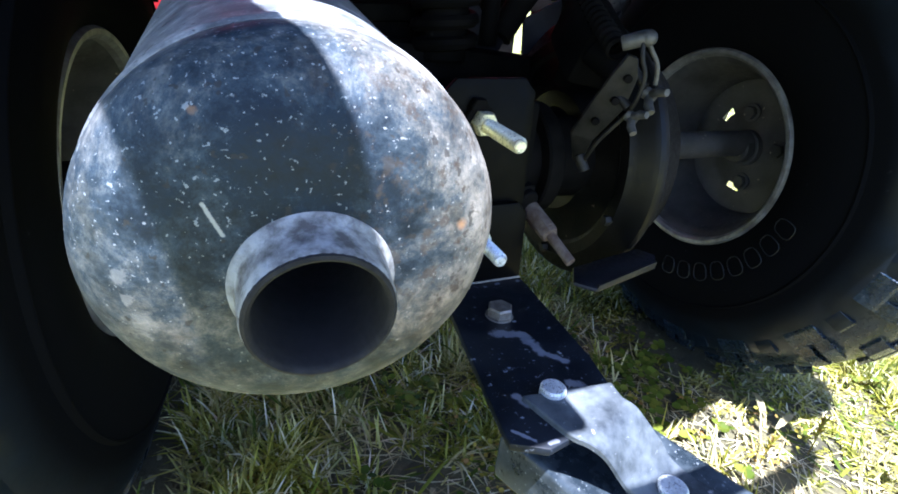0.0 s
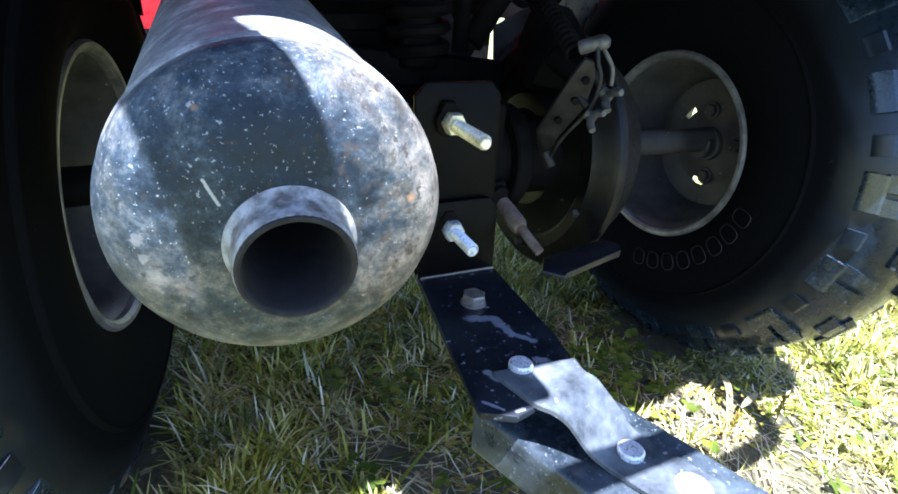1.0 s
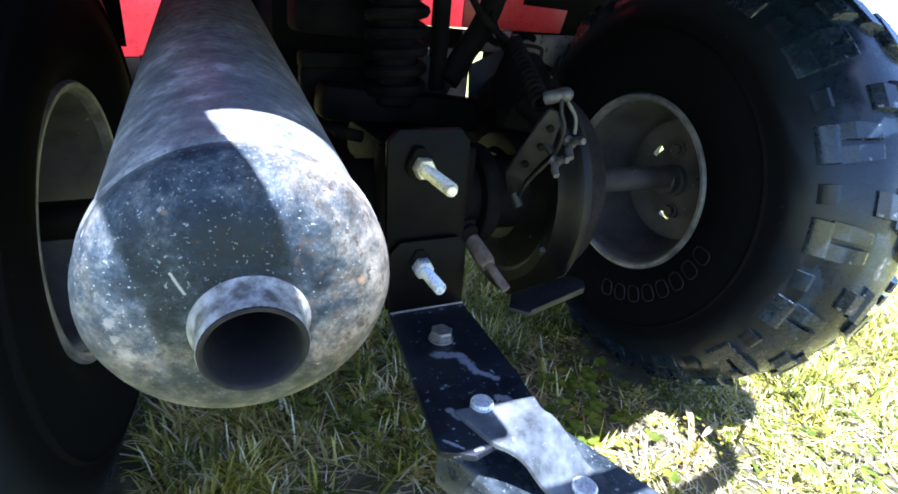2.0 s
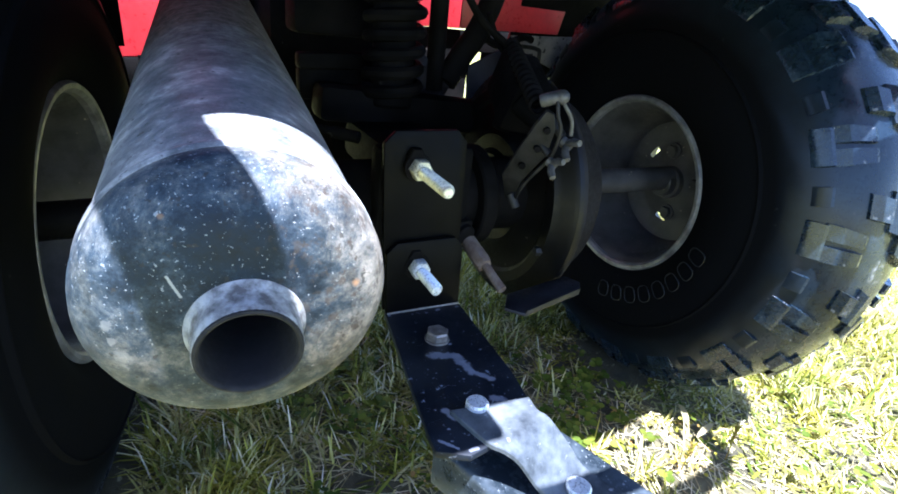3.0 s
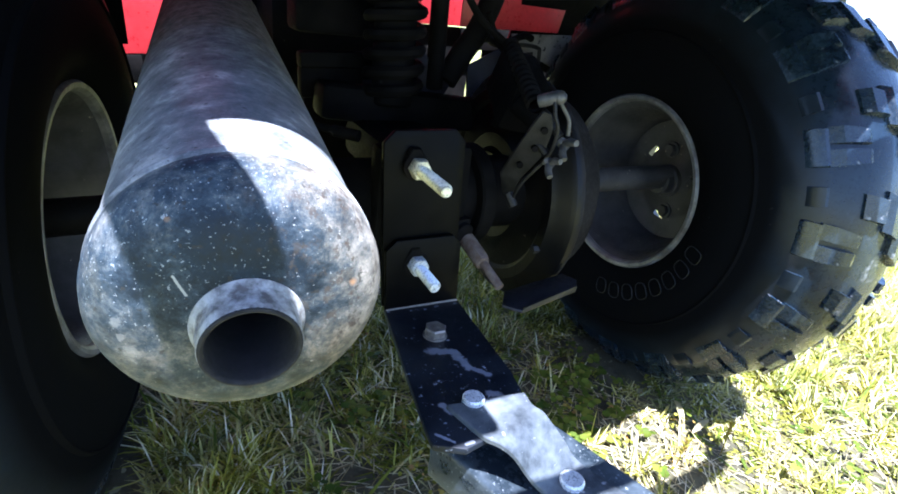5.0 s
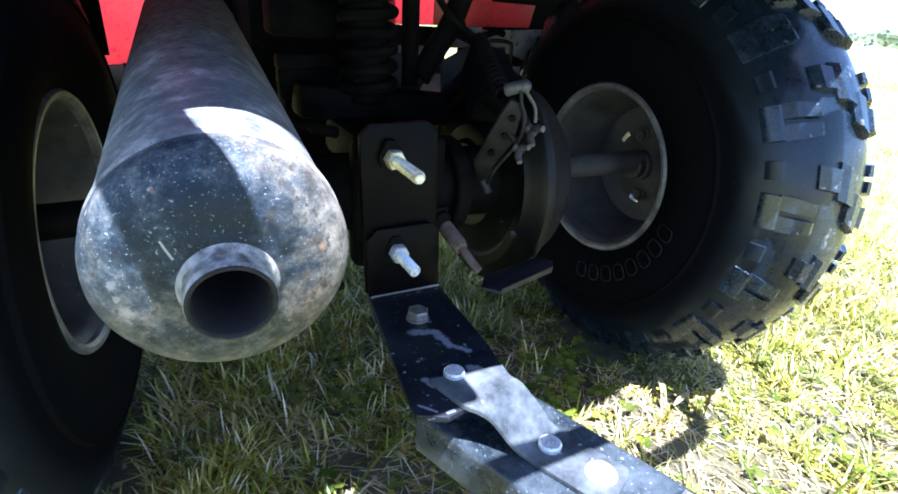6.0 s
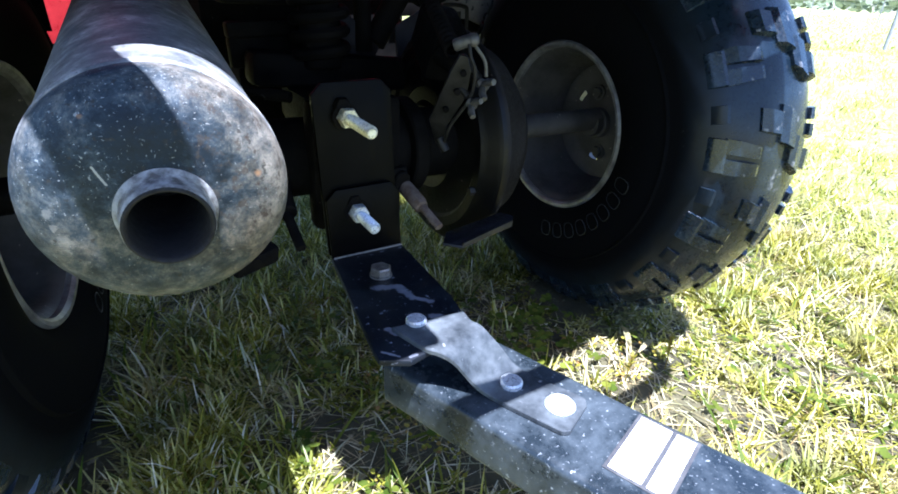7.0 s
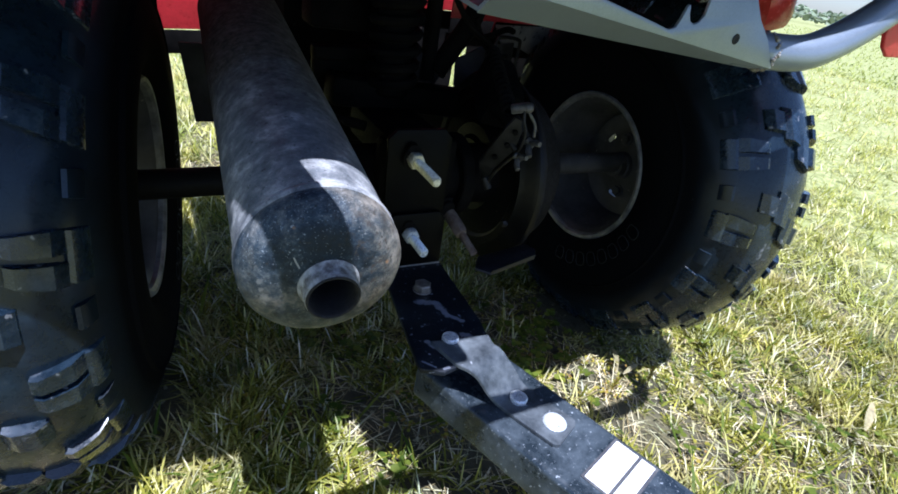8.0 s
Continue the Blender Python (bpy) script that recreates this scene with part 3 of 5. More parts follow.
    rod(bm, (0.088, 0, 0), (0.070, 0, 0), 0.0215, 28)
    part("hub", bm, M_RIM, wheel, "dirty cast hub")
    return wheel


def place_wheel(wheel, m):
    wheel.parent = quad
    wheel.matrix_parent_inverse = quad_inv
    wheel.matrix_basis = m


wheel_right = build_wheel()
wheel_left = copy_thing(wheel_right, Matrix.Identity(4))
place_wheel(wheel_right, Matrix.Translation((WHEEL_R, AXLE.y, AXLE.z - 0.007)))
place_wheel(wheel_left, Matrix.Translation((WHEEL_L, 0.121, 0.238)) @ Matrix.Rotation(math.pi - radians(8.5), 4, "Z") @ turn_x(-12))


# axle, drum brake and its linkage
def build_axle():
    bm = bm_new()
    rod(bm, (WHEEL_L - 0.09, 0.116, 0.243), (-0.10, 0.095, 0.260), 0.0185, 28)
    qpart("axle_shaft", bm, M_CAST)
    bm = bm_new()
    rod(bm, (0.20, AXLE.y, AXLE.z), (WHEEL_R + 0.095, AXLE.y, AXLE.z), 0.0185, 28)
    qpart("axle_shaft", bm, M_RIM, label="dirty grey axle shaft")
    bm = bm_new()
    rod(bm, (-0.12, 0.08, 0.262), (0.155, 0.08, 0.262), 0.046, 32)
    rod(bm, (-0.125, 0.08, 0.262), (-0.10, 0.08, 0.262), 0.060, 32)
    rod(bm, (0.075, 0.08, 0.262), (0.095, 0.08, 0.262), 0.062, 32)
    box(bm, (0.02, 0.15, 0.30), (0.10, 0.16, 0.05), (0, 0, 0), 0.012)
    box(bm, (0.0, 0.035, 0.262), (0.11, 0.03, 0.15), (0, 0, 0), 0.008)
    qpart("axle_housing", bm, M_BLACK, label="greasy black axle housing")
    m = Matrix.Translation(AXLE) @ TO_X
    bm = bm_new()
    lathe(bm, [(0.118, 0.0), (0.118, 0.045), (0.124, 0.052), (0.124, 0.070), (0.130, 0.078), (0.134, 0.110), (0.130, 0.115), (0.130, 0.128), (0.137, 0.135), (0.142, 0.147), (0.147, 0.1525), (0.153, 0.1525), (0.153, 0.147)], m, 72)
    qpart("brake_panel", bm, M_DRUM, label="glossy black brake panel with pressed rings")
    bm = bm_new()
    lathe(bm, [(0.153, 0.145), (0.155, 0.1495), (0.161, 0.1495), (0.166, 0.141), (0.205, 0.122), (0.228, 0.100), (0.242, 0.070), (0.262, 0.048), (0.285, 0.030), (0.300, 0.0)], m, 72)
    qpart("brake_drum", bm, M_DRUMSIDE, label="dusty brown cast brake drum")
    bm = bm_new()
    hexagon(bm, (0.136, 0, 0), (0.123, 0, 0), 0.010)
    bolt = qpart("panel_bolt", bm, M_LINK)
    for k, a in enumerate((40, 110, 200, 262, 320)):
        m = Matrix.Translation((AXLE.x, AXLE.y + 0.124 * math.cos(radians(a)), AXLE.z + 0.124 * math.sin(radians(a))))
        if k:
            again(bolt, m).matrix_parent_inverse = quad_inv
        else:
            bolt.matrix_basis = m


def wing_nut(p, d, size=1.0):
    bm = bm_new()
    p, d = Vector(p), Vector(d).normalized()
    s = d.cross(Vector((0, 0, 1))).normalized()
    u = s.cross(d)
    rod(bm, p, p + d * 0.014 * size, 0.0068 * size, 16, 0.0055 * size)
    for k in (-1, 1):
        a = p + d * 0.006 * size
        w = (s * 0.6 + u * 0.8 * k) if k > 0 else (s * 0.9 - u * 0.45)
        q = a + w * 0.013 * size + d * 0.010 * size
        q2 = a + w * 0.019 * size + d * 0.018 * size
        rod(bm, a, q, 0.0045 * size, 12, 0.0048 * size)
        rod(bm, q - (q2 - q) * 0.2, q2, 0.0050 * size, 12, 0.0042 * size)
    return qpart("wing_nut", bm, M_WING, label="dusty cast wing nut")


def build_linkage():
    # flat curved arm with holes, on the brake cam
    right = [(0.070, -0.098, 0.402), (0.075, -0.098, 0.386), (0.077, -0.088, 0.357), (0.067, -0.066, 0.322), (0.073, -0.047, 0.292)]
    left = [(0.064, -0.045, 0.295), (0.052, -0.049, 0.325), (0.055, -0.066, 0.356), (0.058, -0.085, 0.388), (0.063, -0.093, 0.404)]
    bm = bm_new()
    rows = []
    for p, q in zip(right, reversed(left)):
        p, q = Vector(p), Vector(q)
        n = Vector((0.35, 0.85, 0.25)).normalized() * 0.005
        rows.append([bm.verts.new(v) for v in (p, q, q + n, p + n)])
    for p, q in zip(rows, rows[1:]):
        for k in range(4):
            bm.faces.new((p[k], p[(k + 1) % 4], q[(k + 1) % 4], q[k]))
    bm.faces.new(rows[0])
    bm.faces.new(rows[-1])
    bmesh.ops.bevel(bm, geom=list(bm.edges), offset=0.0009, segments=1, affect="EDGES")
    qpart("brake_arm", bm, M_LINK, label="dusty steel brake arm")
    # black discs stand in for the dark holes through the arm
    for p in ((0.068, -0.092, 0.385), (0.067, -0.083, 0.364), (0.062, -0.068, 0.342)):
        bm = bm_new()
        rod(bm, (p[0] + 0.002, p[1] + 0.004, p[2]), (p[0] - 0.0015, p[1] - 0.0035, p[2] - 0.001), 0.0036, 14)
        qpart("arm_hole_disc", bm, M_BLACK)
    bm = bm_new()
    pipe(bm, [(0.069, -0.100, 0.415), (0.070, -0.103, 0.402), (0.076, -0.104, 0.386), (0.078, -0.094, 0.358), (0.067, -0.072, 0.322), (0.071, -0.052, 0.293)], 0.0020, 10)
    qpart("return_rod", bm, M_LINK)
    bm = bm_new()
    pipe(bm, [(0.072, -0.100, 0.418), (0.079, -0.101, 0.410), (0.090, -0.101, 0.397), (0.093, -0.101, 0.381)], 0.0020, 10)
    rod(bm, (0.060, -0.085, 0.412), (0.074, -0.100, 0.420), 0.0065, 16)
    bmesh.ops.create_icosphere(bm, subdivisions=2, radius=0.0072, matrix=Matrix.Translation((0.074, -0.100, 0.419)))
    qpart("spring_clip", bm, M_WING, label="bent steel wire clip")
    bm = bm_new()
    rod(bm, (0.066, -0.050, 0.303), (0.071, -0.058, 0.288), 0.0055, 14)
    qpart("clevis", bm, M_LINK)
    wing_nut((0.089, -0.094, 0.374), (0.35, -0.75, -0.35), 0.85)
    wing_nut((0.077, -0.092, 0.353), (0.35, -0.75, -0.30), 0.78)
    bm = bm_new()
    rod(bm, (0.089, -0.094, 0.378), (0.076, -0.075, 0.400), 0.0045, 12)
    rod(bm, (0.077, -0.092, 0.359), (0.066, -0.070, 0.378), 0.0042, 12)
    qpart("pull_rod", bm, M_LINK)
    # coiled cable sheath going up to the frame
    bm = bm_new()
    a, b = Vector((0.066, -0.075, 0.405)), Vector((0.110, 0.06, 0.455))
    lathe(bm, [((b - a).length * k / 52, 0.0105 if k % 4 in (1, 2) else 0.0082) for k in range(53)], frame_along(a, b), 14)
    qpart("cable_boot", bm, M_BLACK, label="ribbed black rubber cable boot")
    bm = bm_new()
    box(bm, (0.105, 0.02, 0.405), (0.05, 0.09, 0.06), (25, 8, -12), 0.008)
    box(bm, (0.135, 0.04, 0.365), (0.05, 0.07, 0.04), (10, 0, 10), 0.006)
    rod(bm, (0.08, -0.02, 0.40), (0.10, -0.05, 0.38), 0.014, 16)
    qpart("brake_bracket", bm, M_BLACK, label="greasy black brake bracket")


def build_guard():
    # rusty adjuster and the bent guard under the drum
    bm = bm_new()
    rod(bm, (0.079, 0.030, 0.218), (0.083, -0.004, 0.205), 0.0095, 16)
    rod(bm, (0.083, -0.004, 0.205), (0.090, -0.040, 0.187), 0.0052, 14)
    hexagon(bm, (0.0815, 0.006, 0.2085), (0.083, -0.010, 0.203), 0.017)
    qpart("adjuster_bolt", bm, M_RUST, label="rusty adjuster bolt")
    bm = bm_new()
    rod(bm, (0.068, 0.06, 0.235), (0.074, 0.022, 0.226), 0.012, 14)
    box(bm, (0.066, 0.05, 0.228), (0.03, 0.05, 0.03), (0, 0, 10), 0.005)
    qpart("adjuster_boss", bm, M_BLACK)
    ring = [(0.088, -0.052, 0.1685), (0.106, -0.066, 0.166), (0.190, -0.052, 0.173), (0.203, -0.036, 0.176), (0.200, -0.012, 0.172), (0.115, -0.016, 0.162)]
    bm = slab(bm_new(), [Vector(p) for p in ring], Vector((0, 0, 0.004)), 0.0012)
    slab(bm, [Vector(p) for p in ((0.106, -0.066, 0.166), (0.190, -0.052, 0.173), (0.190, -0.053, 0.182), (0.108, -0.066, 0.173))], Vector((0, 0.003, 0)), 0.0008)
    qpart("drum_guard", bm, M_GUARD, label="bent grey steel guard under the drum")
    # the same adjuster on the other side, behind the muffler
    bm = bm_new()
    rod(bm, (-0.066, 0.05, 0.232), (-0.071, 0.010, 0.214), 0.0115, 16)
    rod(bm, (-0.071, 0.010, 0.214), (-0.070, -0.030, 0.190), 0.0055, 14)
    qpart("adjuster_bolt", bm, M_BLACK)
    bm = bm_new()
    box(bm, (-0.125, -0.02, 0.195), (0.05, 0.05, 0.02), (12, 0, 25), 0.004)
    rod(bm, (-0.14, 0.02, 0.215), (-0.12, -0.045, 0.190), 0.008, 12)
    qpart("skid_bracket", bm, M_BLACK)


build_axle()
SHIFT = Vector((0.0343, 0.0606, -0.0169))
build_linkage()
SHIFT = Vector((-0.0229, -0.0112, 0.0116))
build_guard()
SHIFT = Vector((0, 0, 0))


# hitch: tall plate, angle bracket with its tongue, bolts
def leaned(p, deg=3.0):
    a = radians(deg)
    x, y, z = p[0], p[1], p[2] - 0.168
    return Vector((x * math.cos(a) - z * math.sin(a), y, 0.168 + x * math.sin(a) * 0.3 + z * math.cos(a)))


def build_hitch():
    out = [(-0.044, 0.168), (0.044, 0.168), (0.044, 0.349), (0.033, 0.361), (-0.032, 0.361), (-0.044, 0.349)]
    bm = slab(bm_new(), [leaned((x, 0.004, z)) for x, z in out], Vector((0, 0.006, 0)), 0.0012)
    plate = qpart("hitch_plate", bm, M_PLATE, label="satin black steel hitch plate")
    out = [(-0.0435, 0.166), (0.0435, 0.166), (0.0435, 0.238), (0.034, 0.249), (-0.032, 0.249), (-0.0435, 0.238)]
    bm = slab(bm_new(), [leaned((x, -0.0045, z)) for x, z in out], Vector((0, 0.006, 0)), 0.0012)
    qpart("bracket_upright", bm, M_PLATE, label="satin black upright of the angle bracket")
    tongue = [(-0.0435, 0.001), (0.0445, 0.000), (0.034, -0.135), (0.026, -0.174), (0.004, -0.189), (-0.028, -0.203), (-0.052, -0.208), (-0.075, -0.195), (-0.0735, -0.180)]
    bm = slab(bm_new(), [Vector((x, y, 0.1605)) for x, y in tongue], Vector((0, 0, 0.0065)), 0.0012)
    qpart("hitch_tongue", bm, M_TONGUE, label="chipped black angle bracket with dusty scratches")
    bm = bm_new()
    rod(bm, (-0.0425, -0.0040, 0.1672), (0.0435, -0.0045, 0.1674), 0.0014, 10)
    qpart("bend_edge", bm, M_DULL, label="bare steel bend edge")


def stud(p, length, material, label, thread=True):
    """A bolt end that sticks out of the plate towards the rear, with its nut."""
    x, z = p
    bm = bm_new()
    rod(bm, (x, 0.0, z), (x - 0.001, -length, z - 0.002), 0.0053, 22, edge=0.0012)
    for k in range(int((length - 0.022) / 0.0023) if thread else 0):
        y = -0.020 - 0.0023 * k
        lathe(bm, [(0, 0.0052), (0.0009, 0.0064), (0.0013, 0.0064), (0.0022, 0.0052)], frame_along((x, y, z - 0.002 * -y / length), (x, y - 0.01, z - 0.002)), 22)
    bolt = qpart("hitch_bolt", bm, material, label=label)
    bm = bm_new()
    hexagon(bm, (x, -0.006, z), (x, -0.018, z), 0.0188)
    qpart("hex_nut", bm, material)
    bm = bm_new()
    rod(bm, (x, -0.002, z), (x, -0.0062, z), 0.0140, 24)
    hexagon(bm, (x - 0.002, 0.002, z + 0.011), (x - 0.002, -0.007, z + 0.011), 0.015)
    qpart("washer", bm, M_BLACK)


SHIFT = Vector((-0.0072, -0.01, 0.0001))
build_hitch()
stud((-0.0215, 0.327), 0.074, M_YZINC, "yellow zinc hitch bolt")
stud((-0.013, 0.221), 0.057, M_ZINC, "bright zinc hitch bolt")


def build_hex_head():
    bm = bm_new()
    rod(bm, (-0.011, -0.062, 0.1668), (-0.011, -0.062, 0.1685), 0.0125, 24)
    hexagon(bm, (-0.011, -0.062, 0.1680), (-0.011, -0.062, 0.1775), 0.0205)
    qpart("hex_bolt", bm, M_DULL, label="dull steel hex bolt head")


build_hex_head()
SHIFT = Vector((0, 0, 0))


# muffler
def build_muffler():
    base, d = Vector((-0.2190, -0.2, 0.3697)), Vector((0.064, 1.0, 0.1136)).normalized()
    m = frame_along(base, base + d)
    R = 0.0542
    bm = bm_new()
    lathe(bm, [(0.62, 0.018), (0.60, 0.020), (0.55, 0.030), (0.53, R - 0.004), (0.515, R), (0.30, R), (0.10, R), (-0.030, R), (-0.048, R)], m, 96)
    muffler = qpart("muffler", bm, M_MUFF, label="weathered grey steel muffler with heat stains", smooth=50)
    bm = bm_new()
    lathe(bm, [(-0.042, R + 0.0002), (-0.045, R + 0.0010), (-0.0560, R + 0.0010), (-0.0615, R - 0.0002), (-0.0660, R - 0.0030), (-0.0700, R - 0.0073), (-0.0730, R - 0.0126), (-0.0752, R - 0.0185), (-0.0768, 0.0260), (-0.0780, 0.016)], m, 96)
    part("end_cap", bm, M_CAP, muffler, "domed steel end cap with chips and rust spots", 60)
    bm = bm_new()
    lathe(bm, [(-0.0400, R - 0.001), (-0.0405, R + 0.0007), (-0.0425, R + 0.0015), (-0.0455, R + 0.0016), (-0.0480, R + 0.0011), (-0.0485, R - 0.002)], m, 96)
    part("rolled_seam", bm, M_MUFF, muffler, "scuffed rolled seam", 60)
    bm = bm_new()
    lathe(bm, [(-0.0755, 0.0205), (-0.0785, 0.0200), (-0.0798, 0.0186), (-0.086, 0.0180), (-0.0898, 0.0179), (-0.0912, 0.0173), (-0.0914, 0.0166), (-0.0905, 0.0161), (-0.080, 0.0160), (-0.05, 0.0160)], m, 64)
    part("outlet_pipe", bm, M_LIP, muffler, "pitted steel outlet pipe", 50)
    bm = bm_new()
    lathe(bm, [(-0.0902, 0.0176), (-0.0915, 0.0174), (-0.0919, 0.0166), (-0.0914, 0.0158), (-0.0900, 0.0154), (-0.0850, 0.0153), (-0.072, 0.0153), (-0.03, 0.0153), (-0.028, 0.0)], m, 48)
    part("soot_lining", bm, M_SOOT, muffler, "sooty black outlet lining", 50)
    bm = bm_new()
    pts = [base + d * s + r for s, r in ((0.61, Vector((0, 0, 0))), (0.72, Vector((0.02, 0, -0.01))), (0.85, Vector((0.10, 0, -0.05))))]
    pipe(bm, pts, 0.019, 20)
    part("header_pipe", bm, M_RUST, muffler)
    return muffler


muffler = build_muffler()
muffler.location = (0.0056, -0.0161, -0.0032)


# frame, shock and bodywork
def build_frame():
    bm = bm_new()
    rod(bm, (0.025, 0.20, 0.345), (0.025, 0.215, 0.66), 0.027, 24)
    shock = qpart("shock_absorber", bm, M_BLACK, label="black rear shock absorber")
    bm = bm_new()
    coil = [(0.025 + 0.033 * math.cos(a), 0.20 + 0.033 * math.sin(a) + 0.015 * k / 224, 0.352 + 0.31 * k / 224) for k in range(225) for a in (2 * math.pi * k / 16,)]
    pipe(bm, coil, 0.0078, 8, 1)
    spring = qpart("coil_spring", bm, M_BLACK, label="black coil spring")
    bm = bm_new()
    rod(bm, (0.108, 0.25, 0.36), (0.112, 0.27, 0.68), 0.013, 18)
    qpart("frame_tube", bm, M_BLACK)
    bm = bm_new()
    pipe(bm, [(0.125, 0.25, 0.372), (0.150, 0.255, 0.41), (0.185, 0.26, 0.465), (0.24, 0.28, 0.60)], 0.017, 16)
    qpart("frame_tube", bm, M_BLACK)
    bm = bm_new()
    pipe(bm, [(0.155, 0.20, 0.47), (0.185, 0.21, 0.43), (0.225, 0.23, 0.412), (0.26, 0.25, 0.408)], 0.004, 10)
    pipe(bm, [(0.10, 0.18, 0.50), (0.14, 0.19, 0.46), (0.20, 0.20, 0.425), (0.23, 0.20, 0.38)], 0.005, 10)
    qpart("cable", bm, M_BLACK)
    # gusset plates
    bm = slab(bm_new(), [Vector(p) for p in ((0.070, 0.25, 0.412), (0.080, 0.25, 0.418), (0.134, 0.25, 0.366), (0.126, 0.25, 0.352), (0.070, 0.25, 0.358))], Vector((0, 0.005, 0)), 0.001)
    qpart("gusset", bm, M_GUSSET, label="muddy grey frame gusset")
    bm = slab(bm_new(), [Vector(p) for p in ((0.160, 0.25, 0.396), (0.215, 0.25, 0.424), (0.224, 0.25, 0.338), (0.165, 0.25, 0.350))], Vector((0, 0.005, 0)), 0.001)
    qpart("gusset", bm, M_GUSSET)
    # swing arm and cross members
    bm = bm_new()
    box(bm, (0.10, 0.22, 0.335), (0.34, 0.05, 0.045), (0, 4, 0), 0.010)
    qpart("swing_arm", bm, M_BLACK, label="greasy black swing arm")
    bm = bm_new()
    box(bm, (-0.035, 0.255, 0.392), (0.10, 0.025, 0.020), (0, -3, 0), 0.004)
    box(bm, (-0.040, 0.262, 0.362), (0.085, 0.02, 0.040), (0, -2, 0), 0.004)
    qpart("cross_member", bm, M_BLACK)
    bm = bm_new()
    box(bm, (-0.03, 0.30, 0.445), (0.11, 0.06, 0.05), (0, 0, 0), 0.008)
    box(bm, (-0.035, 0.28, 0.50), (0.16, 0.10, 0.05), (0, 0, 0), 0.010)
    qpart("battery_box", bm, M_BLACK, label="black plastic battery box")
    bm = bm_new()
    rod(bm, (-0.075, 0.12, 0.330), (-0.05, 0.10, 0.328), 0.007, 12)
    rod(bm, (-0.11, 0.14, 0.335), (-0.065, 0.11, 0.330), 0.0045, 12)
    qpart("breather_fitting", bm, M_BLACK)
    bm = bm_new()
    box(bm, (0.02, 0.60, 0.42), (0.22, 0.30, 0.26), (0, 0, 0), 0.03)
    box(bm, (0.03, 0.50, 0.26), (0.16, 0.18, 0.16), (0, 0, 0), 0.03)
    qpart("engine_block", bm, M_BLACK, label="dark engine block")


def shell(points, inner, outer, thick, bm, sweep=0.0):
    """A sheet that follows (y, z) points between two x; its rear edge is swept forward at the outer one."""
    rows = []
    n = len(points)
    for i, (y, z) in enumerate(points):
        a, b = points[max(i - 1, 0)], points[min(i + 1, n - 1)]
        t = Vector((b[0] - a[0], b[1] - a[1])).normalized()
        o = Vector((-t.y, t.x)) * thick
        ahead = sweep * max(0.0, 1 - i / 3)
        rows.append([bm.verts.new((x, y + oo.x + dy, z + oo.y)) for oo in (Vector((0, 0)), o) for x, dy in ((inner, 0), (outer, ahead))])
    for a, b in zip(rows, rows[1:]):
        for i, j in ((0, 1), (1, 3), (3, 2), (2, 0)):
            bm.faces.new((a[i], a[j], b[j], b[i]))
    for r in (rows[0], rows[-1]):
        bm.faces.new((r[0], r[1], r[3], r[2]))
    return bm


def plate_at(y, points, thick, bm=None):
    return slab(bm or bm_new(), [Vector((x, y, z)) for x, z in points], Vector((0, thick, 0)), 0.001)


